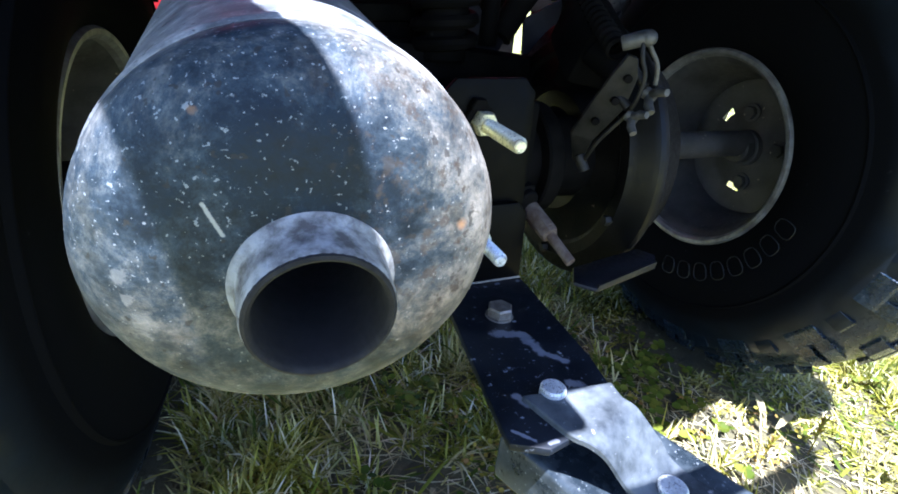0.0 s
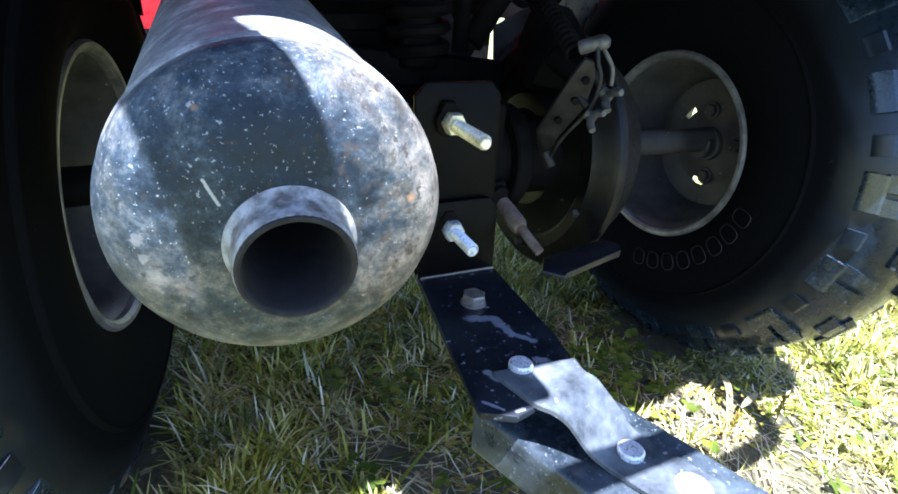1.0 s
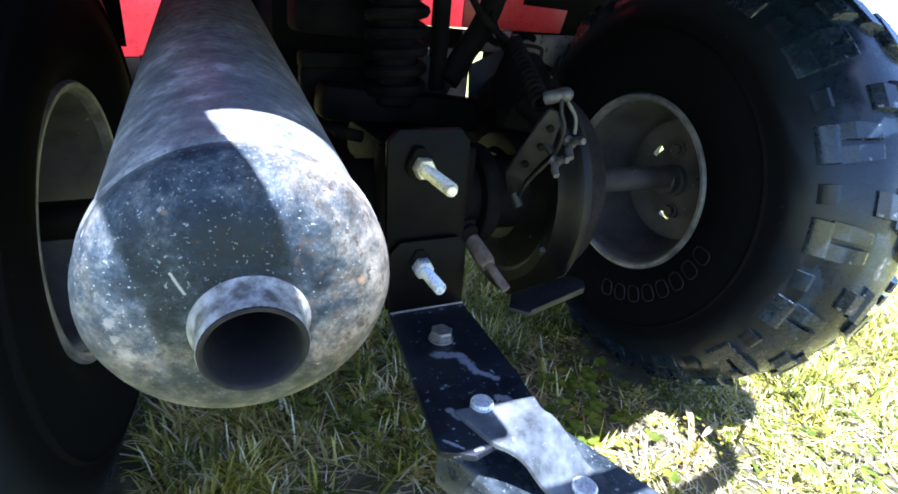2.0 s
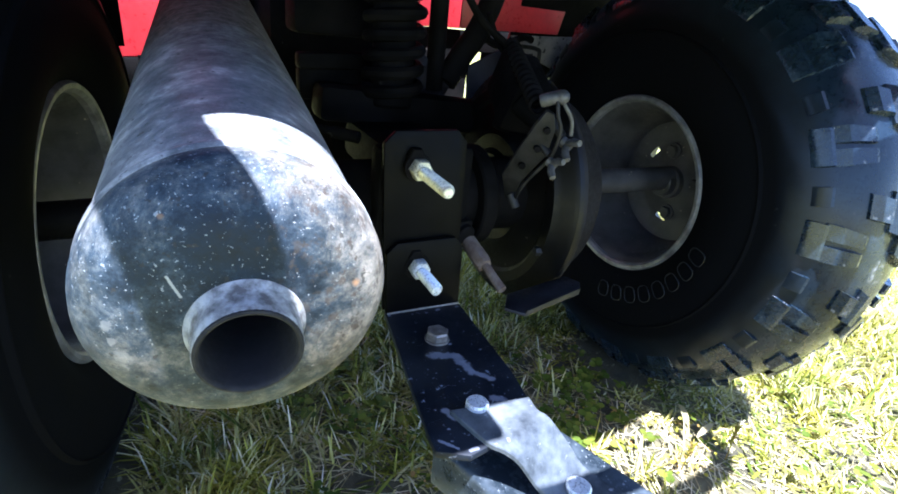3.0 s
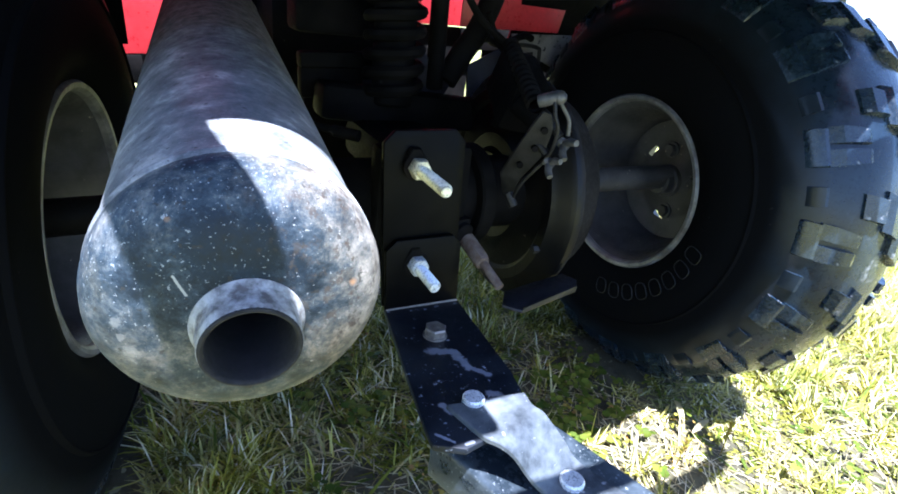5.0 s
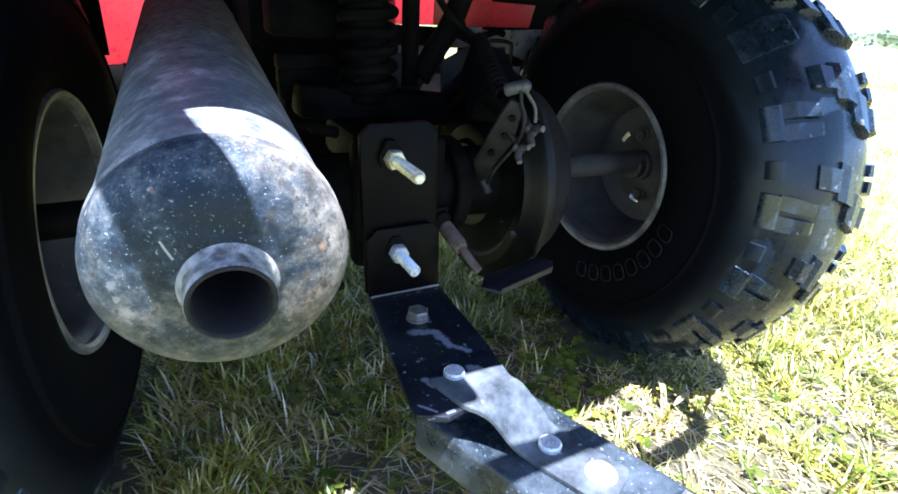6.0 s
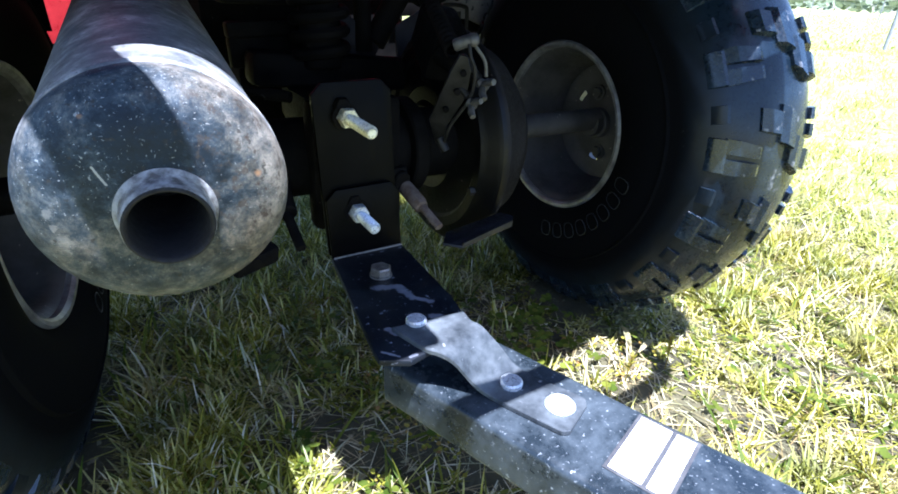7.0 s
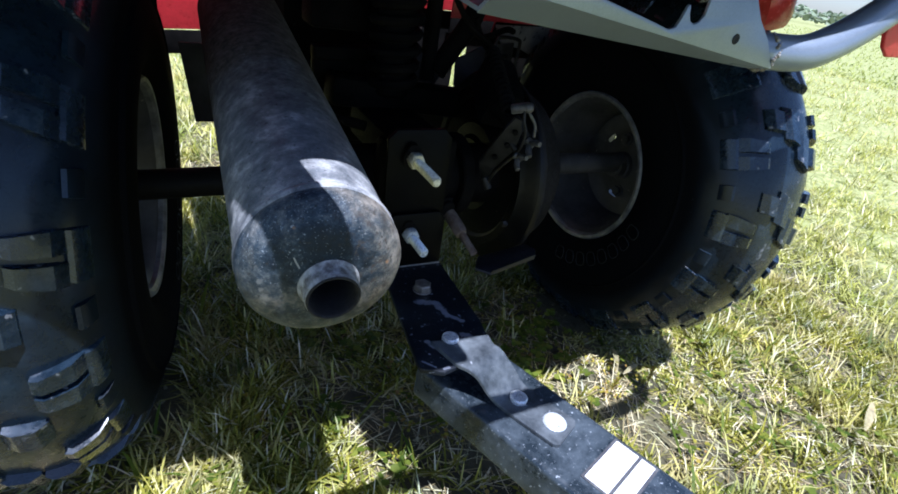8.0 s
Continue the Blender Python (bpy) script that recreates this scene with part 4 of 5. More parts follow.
def build_body():
    arch = [(-0.285, 0.640), (-0.25, 0.648), (-0.15, 0.660), (0.05, 0.665), (0.22, 0.640), (0.34, 0.570), (0.40, 0.480), (0.43, 0.380)]
    for side in (1, -1):
        inner, outer = MID + side * 0.305, MID + side * 0.585
        line, sweep = (arch, 0.13) if side > 0 else ([(-0.325, 0.636)] + arch, 0.05)
        bm = shell(line, inner, outer, 0.004, bm_new(), sweep)
        qpart("rear_fender", bm, M_RED, label="faded red plastic rear fender")
        bm = shell([(y, z - 0.006) for y, z in line], inner, outer, 0.003, bm_new(), sweep)
        qpart("fender_liner", bm, M_BLACK, label="black fender liner")
    # red panels ahead of the wheels, with their dark lower edges and the mud flap
    bm = plate_at(0.55, ((0.10, 0.432), (0.37, 0.441), (0.38, 0.52), (0.38, 0.68), (0.10, 0.68)), 0.005)
    qpart("side_panel", bm, M_RED, label="sunlit faded red side panel")
    bm = plate_at(0.390, ((0.215, 0.443), (0.420, 0.449), (0.445, 0.560), (0.215, 0.560)), 0.004)
    qpart("inner_fender", bm, M_RED, label="red inner fender panel with a muddy edge")
    bm = plate_at(0.556, ((0.36, 0.30), (0.64, 0.30), (0.64, 0.68), (0.36, 0.68)), 0.004)
    qpart("front_liner", bm, M_BLACK)
    bm = plate_at(0.545, ((0.30, 0.395), (0.60, 0.405), (0.62, 0.444), (0.30, 0.436)), 0.004)
    qpart("panel_edge", bm, M_BLACK)
    flap = ((0.322, 0.440), (0.50, 0.450), (0.515, 0.53), (0.56, 0.53), (0.56, 0.44), (0.48, 0.350), (0.455, 0.342), (0.432, 0.385), (0.39, 0.40), (0.345, 0.402))
    bm = plate_at(0.395, flap, 0.004)
    qpart("mud_flap", bm, M_MUD, label="mud-splashed plastic flap")
    bm = bm_new()
    pipe(bm, [(0.300, 0.355, 0.385), (0.304, 0.352, 0.418), (0.315, 0.350, 0.425), (0.350, 0.350, 0.423), (0.358, 0.351, 0.410), (0.358, 0.354, 0.345)], 0.0036, 10)
    plate_at(0.359, ((0.302, 0.408), (0.350, 0.415), (0.356, 0.340), (0.326, 0.356)), 0.003, bm)
    qpart("wire_clip", bm, M_LINK, label="bent wire clip on a grey tab")
    bm = bm_new()
    pipe(bm, [(0.20, 0.30, 0.445), (0.25, 0.32, 0.425), (0.31, 0.34, 0.440), (0.335, 0.35, 0.437)], 0.006, 10)
    rod(bm, (0.205, 0.285, 0.436), (0.205, 0.300, 0.438), 0.009, 14)
    qpart("frame_stay", bm, M_BLACK)
    bm = plate_at(0.55, ((-0.300, 0.346), (-0.165, 0.355), (-0.165, 0.68), (-0.32, 0.68)), 0.005)
    qpart("side_panel", bm, M_RED, label="sunlit faded red side panel")
    bm = plate_at(0.545, ((-0.300, 0.304), (-0.165, 0.314), (-0.165, 0.354), (-0.300, 0.345)), 0.004)
    qpart("panel_edge", bm, M_BLACK)
    bm = plate_at(0.302, ((-0.262, 0.378), (-0.246, 0.262), (-0.19, 0.262), (-0.19, 0.380)), 0.004)
    qpart("gusset", bm, M_GUSSET)
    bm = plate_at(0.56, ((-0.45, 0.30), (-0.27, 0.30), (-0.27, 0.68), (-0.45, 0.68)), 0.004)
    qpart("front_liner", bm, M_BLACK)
    # two black sheets added as the dark behind muffler and frame
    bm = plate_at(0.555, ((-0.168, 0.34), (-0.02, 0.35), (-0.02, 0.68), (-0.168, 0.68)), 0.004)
    qpart("muffler_backing", bm, M_BLACK, label="black backing sheet added ahead of the muffler")
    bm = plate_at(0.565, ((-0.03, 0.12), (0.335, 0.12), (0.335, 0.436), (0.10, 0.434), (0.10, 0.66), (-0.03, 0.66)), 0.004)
    qpart("frame_backing", bm, M_BLACK, label="black backing sheet added ahead of the frame")
    # seat base and deck that close the bike above
    bm = bm_new()
    box(bm, (MID, 0.0505, 0.655), (0.61, 0.729, 0.03), (0, 0, 0), 0.006)
    # unseen rear pieces, added for their shadow on tongue and strap
    box(bm, (0.025, -0.330, 0.655), (0.29, 0.044, 0.028), (0, 0, 0), 0.006)
    box(bm, (-0.085, -0.366, 0.655), (0.07, 0.040, 0.026), (0, 0, 0), 0.006)
    qpart("deck_and_shades", bm, M_BLACK, label="black rear deck with added shadow-casting pieces")
    bm = bm_new()
    box(bm, (MID, 0.62, 0.74), (0.34, 0.66, 0.10), (0, 0, 0), 0.03)
    qpart("seat", bm, M_BLACK, label="black vinyl seat")


def build_rack():
    # pressed rear plate with holes and a folded lower lip
    y = -0.283

    def zlow(x):
        return 0.517 + (0.127 - x) * 0.055

    def fold(x):
        return zlow(x) + 0.002 + 0.045 * (0.127 - x)
    # face with its cut-outs, folded under along the bottom
    face = [(-0.165, fold(-0.165)), (0.0, fold(0.0)), (0.134, fold(0.134)), (0.112, 0.541), (0.090, 0.556), (0.060, 0.585), (0.040, 0.600), (0.0225, 0.600), (0.0215, 0.552),
            (0.0175, 0.5465), (0.012, 0.5445), (0.007, 0.5465), (0.004, 0.551), (0.002, 0.557), (0.000, 0.557), (-0.003, 0.547), (-0.006, 0.5405), (-0.013, 0.5385), (-0.039, 0.5435), (-0.165, 0.566)]
    bm = slab(bm_new(), [Vector((x, y, z)) for x, z in face], Vector((0, 0.003, 0)), 0.0007)
    x0, x1 = -0.165, 0.133
    slab(bm, [Vector((x0, y + 0.001, fold(x0))), Vector((x1, y + 0.001, fold(x1))), Vector((x1 - 0.004, y + 0.024, zlow(x1) - 0.003)), Vector((x0, y + 0.024, zlow(x0) - 0.003))], Vector((0, 0.001, 0.003)))
    # hidden strip behind the lip, added to block a stripe of sun
    slab(bm, [Vector((x0, y + 0.025, zlow(x0) - 0.002)), Vector((x1 - 0.004, y + 0.025, zlow(x1) - 0.002)), Vector((x1 - 0.02, y + 0.062, zlow(x1) + 0.002)), Vector((x0, y + 0.062, zlow(x0) + 0.002))], Vector((0, 0, 0.003)))
    plate = qpart("rack_plate", bm, M_SILVER, label="silver painted pressed rack plate", smooth=40)
    plate.location = aside = Vector((0.048, 0.012, -0.006))
    # the hole's dark inside is painted as a disc on the face
    bm = bm_new()
    rod(bm, (0.068, y - 0.0006, 0.5385), (0.068, y + 0.002, 0.5386), 0.0042, 18)
    part("drain_hole", bm, M_SOOT, plate, "small dark hole")
    bm = pipe(bm_new(), [(0.108, -0.258, 0.531), (0.136, -0.268, 0.531), (0.172, -0.281, 0.535), (0.212, -0.283, 0.549), (0.250, -0.283, 0.568), (0.290, -0.283, 0.591), (0.34, -0.290, 0.622), (0.36, -0.33, 0.636), (0.345, -0.42, 0.646)], 0.0160, 24)
    part("rack_tube", bm, M_SILVER, plate, "silver rack tube")
    bm = bm_new()
    rng = random.Random(9)
    for k in range(46):
        a = 2 * math.pi * k / 46
        c = Vector((0.133 + rng.uniform(-0.003, 0.003), -0.268, 0.5305)) + Vector((0, math.cos(a), math.sin(a))) * 0.0158
        bmesh.ops.create_icosphere(bm, subdivisions=1, radius=rng.uniform(0.0014, 0.0026), matrix=Matrix.Translation(c))
    part("weld_bead", bm, M_WELD, plate, "rough weld bead")
    # this tube and the rail are unseen, placed for their shadow bands
    bm = pipe(bm_new(), [(0.393, -0.408, 0.640), (0.33, -0.433, 0.640), (0.12, -0.436, 0.640), (-0.08, -0.436, 0.640), (-0.30, -0.435, 0.645), (-0.40, -0.431, 0.652), (-0.434, -0.411, 0.660)], 0.0135, 20)
    part("rack_tube", bm, M_SILVER, plate).location = -aside
    bm = pipe(bm_new(), [(-0.233, -0.436, 0.640), (-0.237, -0.40, 0.640), (-0.250, -0.36, 0.640), (-0.2570, -0.30, 0.640), (-0.2605, -0.20, 0.640)], 0.0210, 20)
    part("shadow_rail", bm, M_SILVER, plate).location = -aside
    bm = bm_new()
    box(bm, (0.190, -0.222, 0.574), (0.046, 0.028, 0.060), (0, -14, 0), 0.012)
    qpart("reflector", bm, M_REFLECT, label="red tail reflector").location = aside
    bm = slab(bm_new(), [Vector(p) for p in ((0.332, -0.270, 0.544), (0.348, -0.270, 0.536), (0.43, -0.270, 0.540), (0.43, -0.270, 0.66), (0.326, -0.270, 0.66), (0.322, -0.270, 0.556))], Vector((0, 0.005, 0)), 0.0015)
    qpart("fender_tip", bm, M_RED, label="red fender corner").location = (0.025, 0, 0)


build_frame()
build_body()
build_rack()


# ---- trailer tongue hitched to the bike ----
def build_drawbar():
    root = thing("trailer_drawbar", "dusty black box-section drawbar pinned under the hitch tongue", "drawbar", (0.05, -0.35, 0.072))
    inv = Matrix.Translation((-0.05, 0.35, -0.072))

    def dpart(name, bm, material, label="", smooth=35):
        ob = part(name, bm, material, root, label, smooth)
        ob.matrix_parent_inverse = inv
        ob.location = (0.0019, -0.0017, -0.0006)
        return ob
    a = Vector((-0.0590, -0.156, 0))
    d = Vector((0.345, -1.0, 0)).normalized()
    w = Vector((-d.y, d.x, 0))
    z0, z1, wide, length = 0.074, 0.124, 0.106, 1.0
    # box section, rounded along its edges
    r = 0.007
    sect = []
    for cx, cz, a0 in ((r, z0 + r, 180), (wide - r, z0 + r, 270), (wide - r, z1 - r, 0), (r, z1 - r, 90)):
        for k in range(5):
            t = radians(a0 + 22.5 * k)
            sect.append((cx + r * math.cos(t), cz + r * math.sin(t)))
    bm = bm_new()
    rings = []
    for s in [0.0, 0.002] + [0.05 * k for k in range(1, 21)]:
        shrink = 0.0015 if s == 0 else 0
        rings.append([bm.verts.new(a + d * s + w * (c + (shrink if c < wide / 2 else -shrink)) + Vector((0, 0, z + (shrink if z < 0.1 else -shrink)))) for c, z in sect])
    for p, q in zip(rings, rings[1:]):
        for k in range(len(sect)):
            bm.faces.new((p[k], p[(k + 1) % len(sect)], q[(k + 1) % len(sect)], q[k]))
    bm.faces.new(rings[0])
    bm.faces.new(rings[-1])
    dpart("box_tube", bm, M_TUBE, "dusty black box-section tube")
    # dog-leg strap that rises from the tube to the bike's tongue
    plan = [((-0.057, -0.172), (0.016, -0.180), 0.1682, 0.1682), ((-0.046, -0.211), (0.014, -0.195), 0.1682, 0.1679), ((-0.036, -0.222), (0.020, -0.202), 0.1661, 0.1651), ((-0.026, -0.229), (0.026, -0.209), 0.1585, 0.1575),
            ((-0.015, -0.236), (0.036, -0.221), 0.1422, 0.1422), ((-0.008, -0.241), (0.041, -0.227), 0.1326, 0.1326), ((0.000, -0.250), (0.048, -0.236), 0.1258, 0.1258), ((0.008, -0.269), (0.056, -0.255), 0.1250, 0.1250),
            ((0.025, -0.308), (0.071, -0.290), 0.1250, 0.1250), ((0.028, -0.313), (0.071, -0.296), 0.1250, 0.1250), ((0.034, -0.316), (0.067, -0.301), 0.1250, 0.1250)]
    left = smooth_path([(p[0][0], p[0][1], p[2]) for p in plan], 4)
    right = smooth_path([(p[1][0], p[1][1], p[3]) for p in plan], 4)
    bm = bm_new()
    rows = []
    for p, q in zip(left, right):
        side = (q - p).normalized() * 0.0008
        up = Vector((0, 0, 0.0045))
        low = Vector((0, 0, 0.0037))
        rows.append([bm.verts.new(v) for v in (p, p + low, p + up + side, q + up - side, q + low, q)])
    for p, q in zip(rows, rows[1:]):
        for k in range(6):
            bm.faces.new((p[k], p[(k + 1) % 6], q[(k + 1) % 6], q[k]))
    bm.faces.new(rows[0])
    bm.faces.new(rows[-1])
    dpart("strap", bm, M_STRAP, "worn dog-leg steel strap", 28)
    bm = bm_new()
    rod(bm, (-0.0331, -0.1743, 0.1507), (-0.0331, -0.1743, 0.1772), 0.0096, 32, edge=0.0015)
    dpart("hitch_pin", bm, M_ZINC, "flat zinc hitch pin head")
    bm = bm_new()
    rod(bm, (0.026, -0.247, 0.118), (0.026, -0.247, 0.1345), 0.0104, 32, edge=0.0015)
    box(bm, (0.026, -0.247, 0.1346), (0.017, 0.0022, 0.0012), (0, 0, 70))
    dpart("slotted_bolt", bm, M_ZINC, "slotted zinc bolt head")
    bm = bm_new()
    rod(bm, (0.047, -0.289, 0.118), (0.047, -0.289, 0.1318), 0.0150, 32, 0.0135, edge=0.002)
    dpart("rivet_head", bm, M_ZINC, "bright round rivet head")
    # sticker with its two fields and plain bars
    o = Vector((0.103, -0.332, z1 + 0.0004))
    u, v = Vector((-0.066, -0.022, 0)), Vector((0.0150, -0.0430, 0))

    def field(f0, f1, g0, g1, lift):
        return [o + u * f + v * g + Vector((0, 0, lift)) for f, g in ((f0, g0), (f1, g0), (f1, g1), (f0, g1))]
    bm = slab(bm_new(), field(-0.04, 1.04, -0.07, 1.07, 0), Vector((0, 0, 0.0003)))
    dpart("sticker_border", bm, M_PRINT, "grey sticker border")
    bm = slab(bm_new(), field(0, 1, 0, 0.58, 0.0004), Vector((0, 0, 0.0003)))
    slab(bm, field(0, 1, 0.66, 1, 0.0004), Vector((0, 0, 0.0003)))
    dpart("sticker", bm, M_STICKER, "white sticker with two fields")


build_drawbar()


# ---- grass, straw and weeds ----
def lumpy(x, y, s=3.0):
    return noise.noise(Vector((x * s, y * s, 0.3)))


def blocked(x, y):
    for x0 in (WHEEL_R - 0.02, WHEEL_L - W + 0.0):
        if x0 < x < x0 + W + 0.02 and abs(y - 0.08) < 0.075:
            return True
    return False


def pressed(spots):
    """Grass pushed down round the foot of the near tyre."""
    x, y = spots[:, 0], spots[:, 1]
    near_tyre = np.maximum(np.abs(x - WHEEL_R - 0.08) / 0.16, np.abs(y + 0.03) / 0.22)
    return np.clip(0.42 + 2.0 * (near_tyre - 0.9), 0.42, 1.0)


def blades(rng, spots, lengths, widths, lean, curl, z0=-0.004):
    """Verts and faces of ribbon blades that bend over; spots are (x, y)."""
    n = len(spots)
    turn = rng.uniform(0, 2 * np.pi, n)
    tilt = np.clip(rng.normal(lean, 0.28, n), 0.03, 1.5)
    bend = rng.uniform(0.2, 1.0, n) * curl
    L, Wd = lengths, widths
    d = np.stack([np.cos(turn), np.sin(turn)], 1)
    s = np.stack([-np.sin(turn), np.cos(turn)], 1)
    verts = np.zeros((n, 7, 3))
    h, o = np.zeros(n), np.zeros(n)
    for row, (f, wf) in enumerate(((0.0, 0.8), (0.38, 1.0), (0.72, 0.75), (1.0, 0.0))):
        if row:
            step = L * (0.38, 0.34, 0.28)[row - 1]
            ang = tilt + bend * (f ** 1.3)
            h = h + step * np.cos(ang)
            o = o + step * np.sin(ang)
        p = np.concatenate([spots + d * o[:, None], (h + z0)[:, None]], 1)
        side = np.concatenate([s * (Wd * wf / 2)[:, None], np.zeros((n, 1))], 1)
        if row < 3:
            verts[:, 2 * row], verts[:, 2 * row + 1] = p - side, p + side
        else:
            verts[:, 6] = p
    verts[:, :, 2] = np.maximum(verts[:, :, 2], 0.0008 + rng.uniform(0, 0.004, (n, 1)))
    base = np.arange(n)[:, None] * 7
    quads = np.concatenate([base + q for q in ([0, 1, 3, 2], [2, 3, 5, 4])])
    tris = base + [4, 5, 6]
    return verts.reshape(-1, 3), [tuple(q) for q in quads.tolist()] + [tuple(t) for t in tris.tolist()]


def stuff(name, verts, faces, material, label, category):
    me = bpy.data.meshes.new(name)
    me.from_pydata(verts.tolist() if hasattr(verts, "tolist") else verts, [], faces)
    me.materials.append(material)
    for p in me.polygons:
        p.use_smooth = True
    ob = new(name, me)
    ob.location.z = G
    return tagged(ob, label, category, kind="stuff")


def scatter(rng, n, x0, x1, y0, y1, keep):
    out = []
    while len(out) < n:
        x, y = rng.uniform(x0, x1), rng.uniform(y0, y1)
        if not blocked(x, y) and rng.uniform() < keep(x, y):
            out.append((x, y))
    return np.array(out)


def build_grass():
    rng = np.random.default_rng(7)

    def patchy(x, y):
        return min(1.0, max(0.06, 0.5 + 1.1 * lumpy(x, y, 5.0)))
    # upright tufts, and single blades between them
    tufts = scatter(rng, 3000, -0.75, 1.15, -0.65, 1.0, patchy)
    size = rng.uniform(0.5, 1.5, len(tufts))
    pick = rng.integers(0, len(tufts), 62000)
    spots = tufts[pick] + rng.normal(0, 0.008, (len(pick), 2)) * size[pick][:, None]
    keep = np.array([not blocked(x, y) for x, y in spots])
    spots, tall = spots[keep], 0.7 + 0.45 * size[pick][keep]
    v, f = blades(rng, spots, rng.uniform(0.022, 0.058, len(spots)) * tall * pressed(spots), rng.uniform(0.0016, 0.0036, len(spots)), 0.42, 1.1)
    stuff("grass_tufts", v, f, M_GRASS, "upright yellow-green grass tufts", "grass")
    spots = scatter(rng, 34000, -0.75, 1.15, -0.65, 1.0, patchy)
    tall = np.array([1.0 + 0.45 * lumpy(x, y, 4.0) for x, y in spots])
    v, f = blades(rng, spots, rng.uniform(0.018, 0.050, len(spots)) * tall * pressed(spots), rng.uniform(0.0014, 0.0032, len(spots)), 0.72, 1.2)
    stuff("grass", v, f, M_GRASS, "short uneven lawn grass with mixed green and yellow blades", "grass")
    # broad coarse blades
    spots = scatter(rng, 5000, -0.75, 1.15, -0.65, 1.0, patchy)
    v, f = blades(rng, spots, rng.uniform(0.035, 0.085, len(spots)) * pressed(spots), rng.uniform(0.0035, 0.006, len(spots)), 0.9, 1.2)
    stuff("coarse_grass", v, f, M_CLOVER, "coarse broad grass blades lying over", "grass")
    # dead thatch, lying flat
    spots = scatter(rng, 11000, -0.75, 1.15, -0.65, 1.0, lambda x, y: min(1.0, max(0.15, 0.5 - 0.9 * lumpy(x, y, 5.0))))
    v, f = blades(rng, spots, rng.uniform(0.02, 0.06, len(spots)), rng.uniform(0.0008, 0.0020, len(spots)), 1.36, 0.15, 0.002)
    stuff("dead_grass", v, f, M_STRAW, "dry straw-coloured thatch between the grass", "dry grass")
    # farther lawn in uneven clumps, coarser with distance
    clumps = []
    while len(clumps) < 15000:
        r, a = 0.55 + 9.0 * rng.uniform() ** 2.0, rng.uniform(-0.75, 2.2)
        x, y = 0.2 + r * np.cos(a), r * np.sin(a)
        if not (-0.75 < x < 1.15 and -0.65 < y < 1.0) and lumpy(x, y, 4.0) + 0.6 * lumpy(x, y, 1.3) > rng.uniform(-0.8, 0.35):
            clumps.append((x, y))
    clumps = np.array(clumps)
    vigour = rng.uniform(0.35, 1.65, len(clumps))
    pick = rng.integers(0, len(clumps), 170000)
    r = np.hypot(clumps[pick, 0], clumps[pick, 1])
    far = clumps[pick] + rng.normal(0, 0.012, (len(pick), 2)) * (1 + 0.5 * r)[:, None]
    outside = ~((far[:, 0] > -0.75) & (far[:, 0] < 1.15) & (far[:, 1] > -0.65) & (far[:, 1] < 1.0))
    far, tall, r = far[outside], vigour[pick][outside], r[outside]
    v, f = blades(rng, far, rng.uniform(0.018, 0.060, len(far)) * tall * (1 + 0.03 * r), rng.uniform(0.0015, 0.0034, len(far)) * (1 + 0.22 * r), 0.62, 1.1)
    stuff("lawn", v, f, M_LAWN, "sunlit lawn running out to the fence", "grass")
    wide = []
    while len(wide) < 60000:
        r, a = 9.0 + 45.0 * rng.uniform() ** 1.6, rng.uniform(-0.9, 1.6)
        wide.append((r * np.cos(a), r * np.sin(a)))
    wide = np.array(wide)
    r = np.hypot(wide[:, 0], wide[:, 1])
    v, f = blades(rng, wide, rng.uniform(0.05, 0.10, len(wide)), rng.uniform(0.008, 0.018, len(wide)) * (1 + 0.06 * r), 0.9, 0.8)
    stuff("meadow", v, f, M_MEADOW, "pale meadow beyond the lawn", "grass")


def leaf_disc(rng, p, r, tilt, turn, verts, faces):
    m = Matrix.Translation(p) @ Euler((tilt, 0, turn)).to_matrix().to_4x4()
    base = len(verts)
    verts.append(tuple(m @ Vector((0, 0, -0.15 * r))))
    for k in range(7):
        a = 2 * math.pi * k / 7
        verts.append(tuple(m @ Vector((r * math.cos(a), r * math.sin(a) * 0.85, 0))))
    for k in range(7):
        faces.append((base, base + 1 + k, base + 1 + (k + 1) % 7))


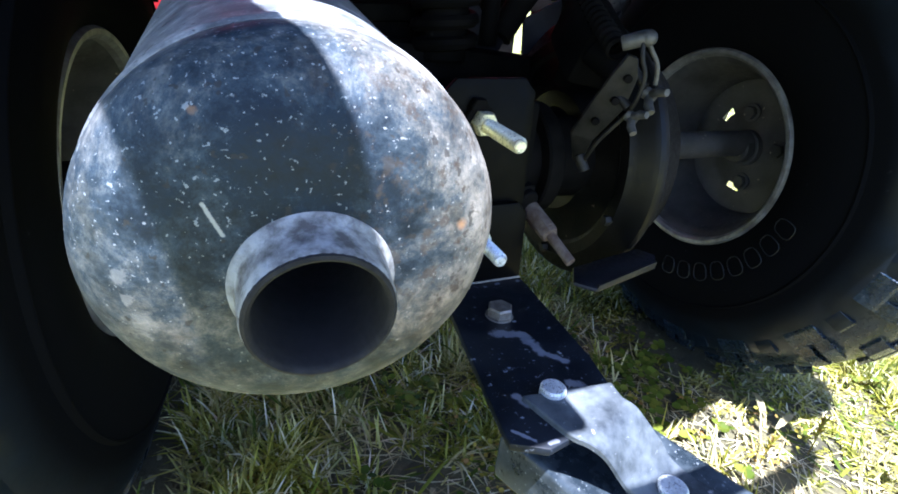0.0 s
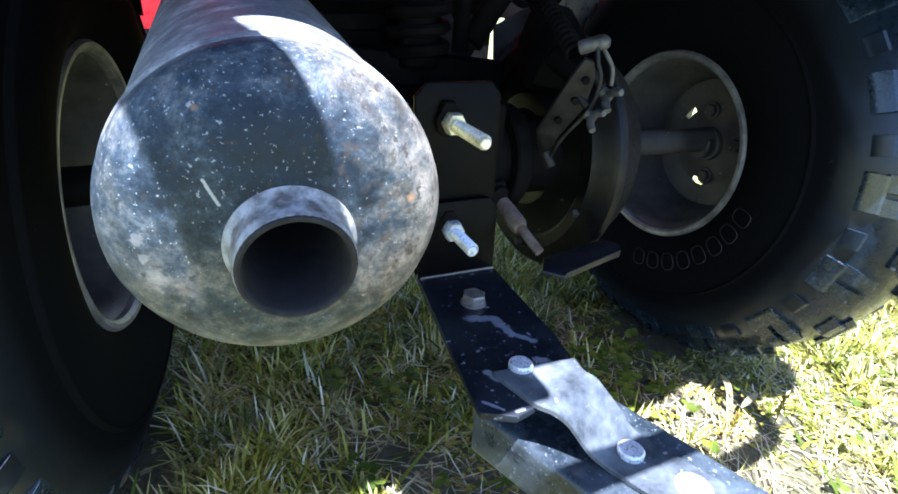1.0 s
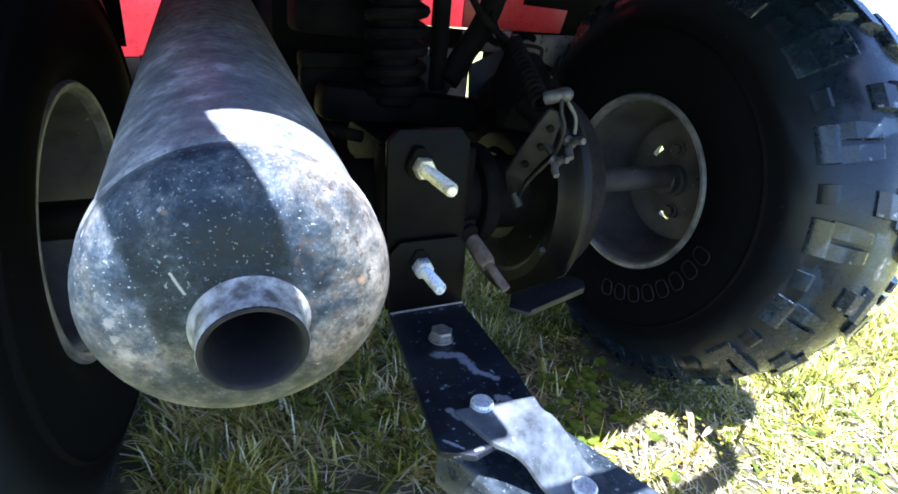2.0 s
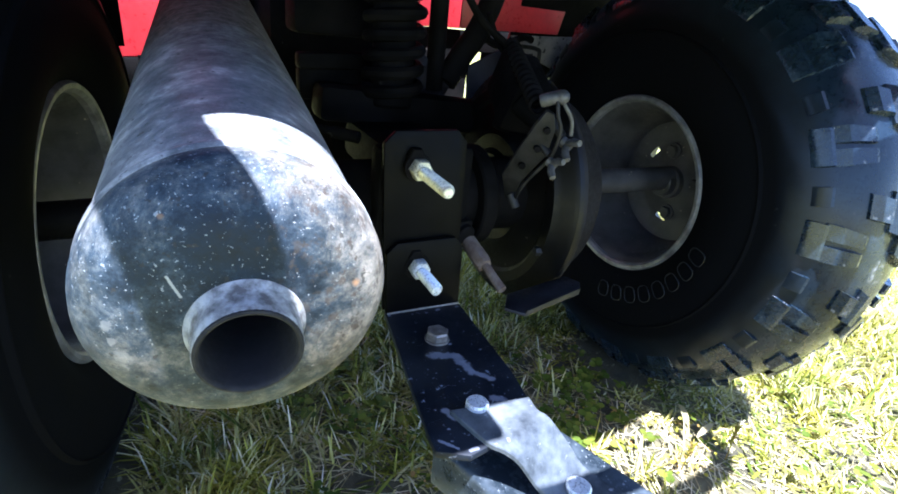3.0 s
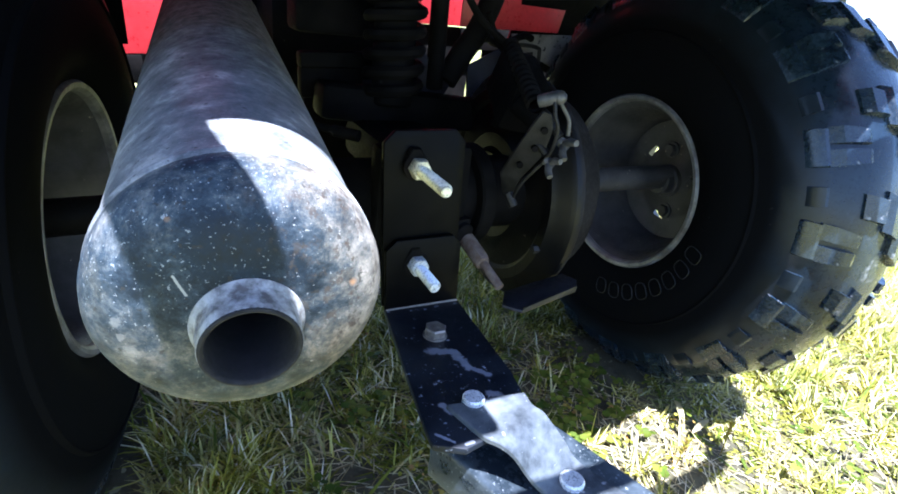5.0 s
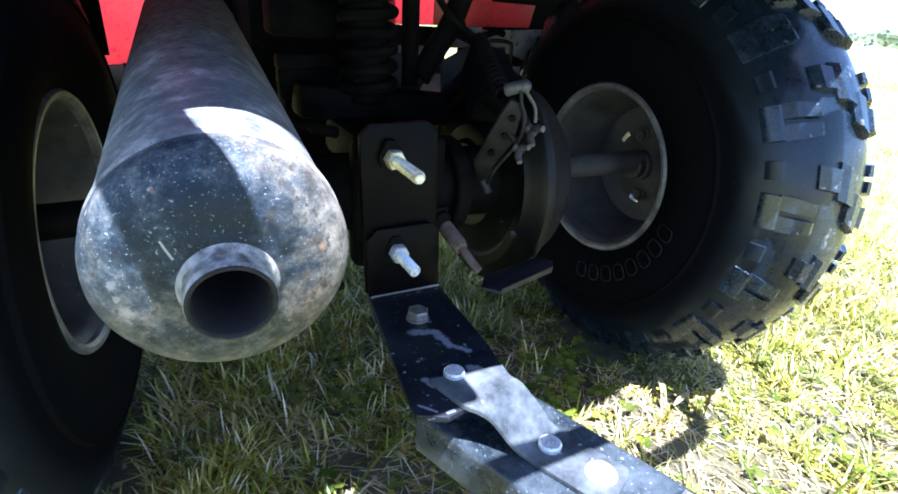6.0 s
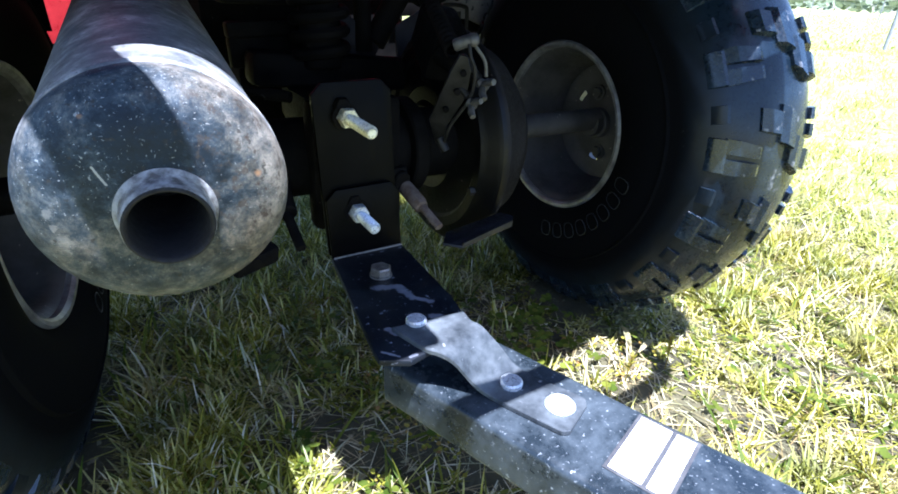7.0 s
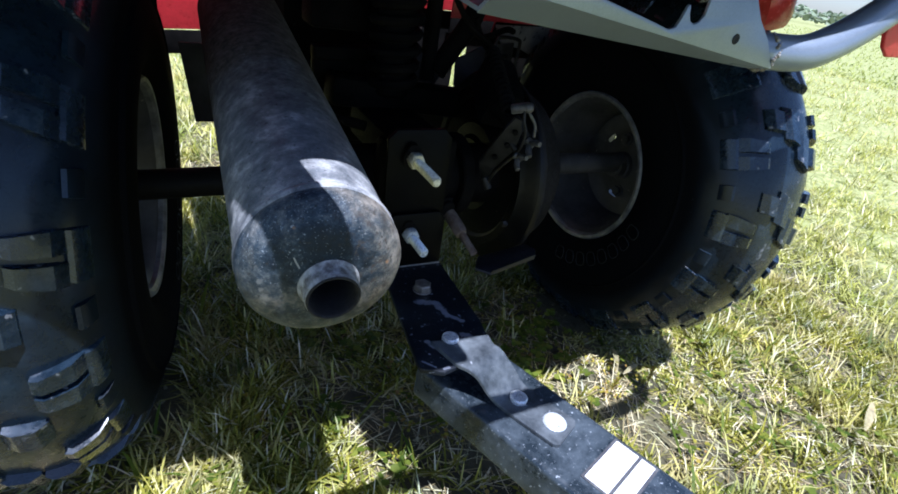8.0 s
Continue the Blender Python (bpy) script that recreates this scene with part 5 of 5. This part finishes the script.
def build_clover():
    rng = np.random.default_rng(11)
    verts, faces = [], []
    for cx, cy, n, spread in ((0.20, -0.02, 54, 0.06), (0.14, 0.04, 46, 0.06), (0.30, 0.02, 40, 0.05), (0.25, -0.06, 12, 0.04), (-0.02, 0.08, 30, 0.08), (-0.12, -0.12, 24, 0.07), (0.62, -0.32, 40, 0.12), (0.75, 0.0, 40, 0.12)):
        for _ in range(n):
            x, y = rng.normal(cx, spread), rng.normal(cy, spread)
            if blocked(x, y):
                continue
            h, t0 = rng.uniform(0.012, 0.034), rng.uniform(0, 6.28)
            for k in range(3):
                a = t0 + 2.09 * k
                leaf_disc(rng, (x + 0.006 * math.cos(a), y + 0.006 * math.sin(a), h), rng.uniform(0.0045, 0.0075), rng.uniform(-0.4, 0.4), a, verts, faces)
    stuff("clover", verts, faces, M_CLOVER, "small three-leaved clover patches in the grass", "clover")
    verts, faces = [], []
    for _ in range(520):
        x, y = rng.uniform(-0.35, 0.45), rng.uniform(-0.32, 0.35)
        if lumpy(x + 4, y, 6.0) < 0.05 or blocked(x, y):
            continue
        for k in range(6):
            leaf_disc(rng, (x + rng.normal(0, 0.007), y + rng.normal(0, 0.007), rng.uniform(0.006, 0.030)), rng.uniform(0.002, 0.0038), rng.uniform(-0.7, 0.7), rng.uniform(0, 6.28), verts, faces)
    stuff("creeping_weed", verts, faces, M_MOSSY, "yellowish creeping weed with tiny leaves", "weed")


def weed_stalk(at, height, lean, material, label):
    """A thin stalk with a drooping seed head."""
    root = thing("seed_stalk", label, "weed", (at[0], at[1], at[2] + G))
    bm = pipe(bm_new(), [(0, 0, -0.004), (lean * 0.3, 0, height * 0.5), (lean, 0.002, height)], 0.0009, 6)
    part("stalk", bm, material, root)
    rng = random.Random(3)
    bm = bm_new()
    for k in range(22):
        f = 0.45 + 0.55 * k / 22
        p = Vector((lean * f, 0, height * f))
        q = p + Vector((rng.uniform(-0.006, 0.006), rng.uniform(-0.006, 0.006), rng.uniform(0.004, 0.009)))
        rod(bm, p, q, 0.0016, 6, 0.0006, 0.0002)
    part("seed_head", bm, material, root)


def dry_leaf(at, length, width, turn, rise, material, label):
    """A curled dead leaf lying on the grass."""
    bm = bm_new()
    rows = []
    for k in range(9):
        f = k / 8
        half = width / 2 * math.sin(math.pi * (0.06 + 0.92 * f)) ** 0.8
        z = rise * math.sin(f * 2.2)
        rows.append([bm.verts.new((length * f, s * half, z + 0.25 * abs(s) * half)) for s in (-1, 0, 1)])
    for a, b in zip(rows, rows[1:]):
        for k in (0, 1):
            bm.faces.new((a[k], a[k + 1], b[k + 1], b[k]))
    bmesh.ops.solidify(bm, geom=list(bm.faces), thickness=0.0006)
    ob = part("dry_leaf", bm, material)
    ob.matrix_basis = pose(at[0], at[1], at[2] + G, 0, 0, turn)
    tagged(ob, label, "leaf")


build_grass()
build_clover()
weed_stalk((0.425, -0.160, 0.0), 0.062, -0.004, M_MOSSY, "thin reddish weed stalk with a seed head")
weed_stalk((0.345, -0.150, 0.0), 0.045, 0.006, M_MOSSY, "thin reddish weed stalk with a seed head")
dry_leaf((0.395, -0.115, 0.012), 0.052, 0.010, 62, 0.020, M_STRAW, "pale dry grass leaf on the lawn")
dry_leaf((0.400, -0.125, 0.018), 0.045, 0.009, 10, 0.006, M_STRAW, "pale dry grass leaf on the lawn")
dry_leaf((0.730, -0.385, 0.030), 0.095, 0.014, 20, 0.008, M_STRAW, "grey dry leaf on the lawn")


# ---- distance ----
def build_post(at, height, lean, r, label):
    root = thing("fence_post", label, "fence post", (at[0], at[1], at[2] + G), "fence posts")
    bm = rod(bm_new(), (0, 0, -0.05), (lean, lean * 0.3, height), r, 10)
    part("post", bm, M_POST, root)
    bm = rod(bm_new(), (lean - 0.001, lean * 0.3, height - 0.005), (lean, lean * 0.3, height + r * 0.8), r * 1.25, 10)
    part("post_cap", bm, M_POST, root)


build_post((9.6, 3.1, 0.0), 1.05, 0.12, 0.024, "weathered grey fence post leaning over")
for k in range(7):
    build_post((26 + 0.6 * k, 4.5 + 3.2 * (k - 3), 0.0), 1.3, 0.02, 0.022, "pale upright fence post in the meadow")


def build_woods():
    rng = np.random.default_rng(5)
    verts, faces = [], []
    for _ in range(7000):
        a = rng.uniform(-0.9, 1.7)
        r = rng.uniform(82, 98)
        top = 1.9 + 0.8 * lumpy(6 * a, 2.0, 1.3) + 0.8 * lumpy(30 * a, 1.0, 1.0)
        z = rng.uniform(0.2, 1.0) ** 0.8 * top
        leaf_disc(rng, (r * math.cos(a), r * math.sin(a), z), rng.uniform(0.25, 0.6), rng.uniform(-1.4, 1.4), rng.uniform(0, 6.28), verts, faces)
    stuff("far_woods", verts, faces, M_TREES, "low row of green trees on the horizon", "trees")


build_woods()
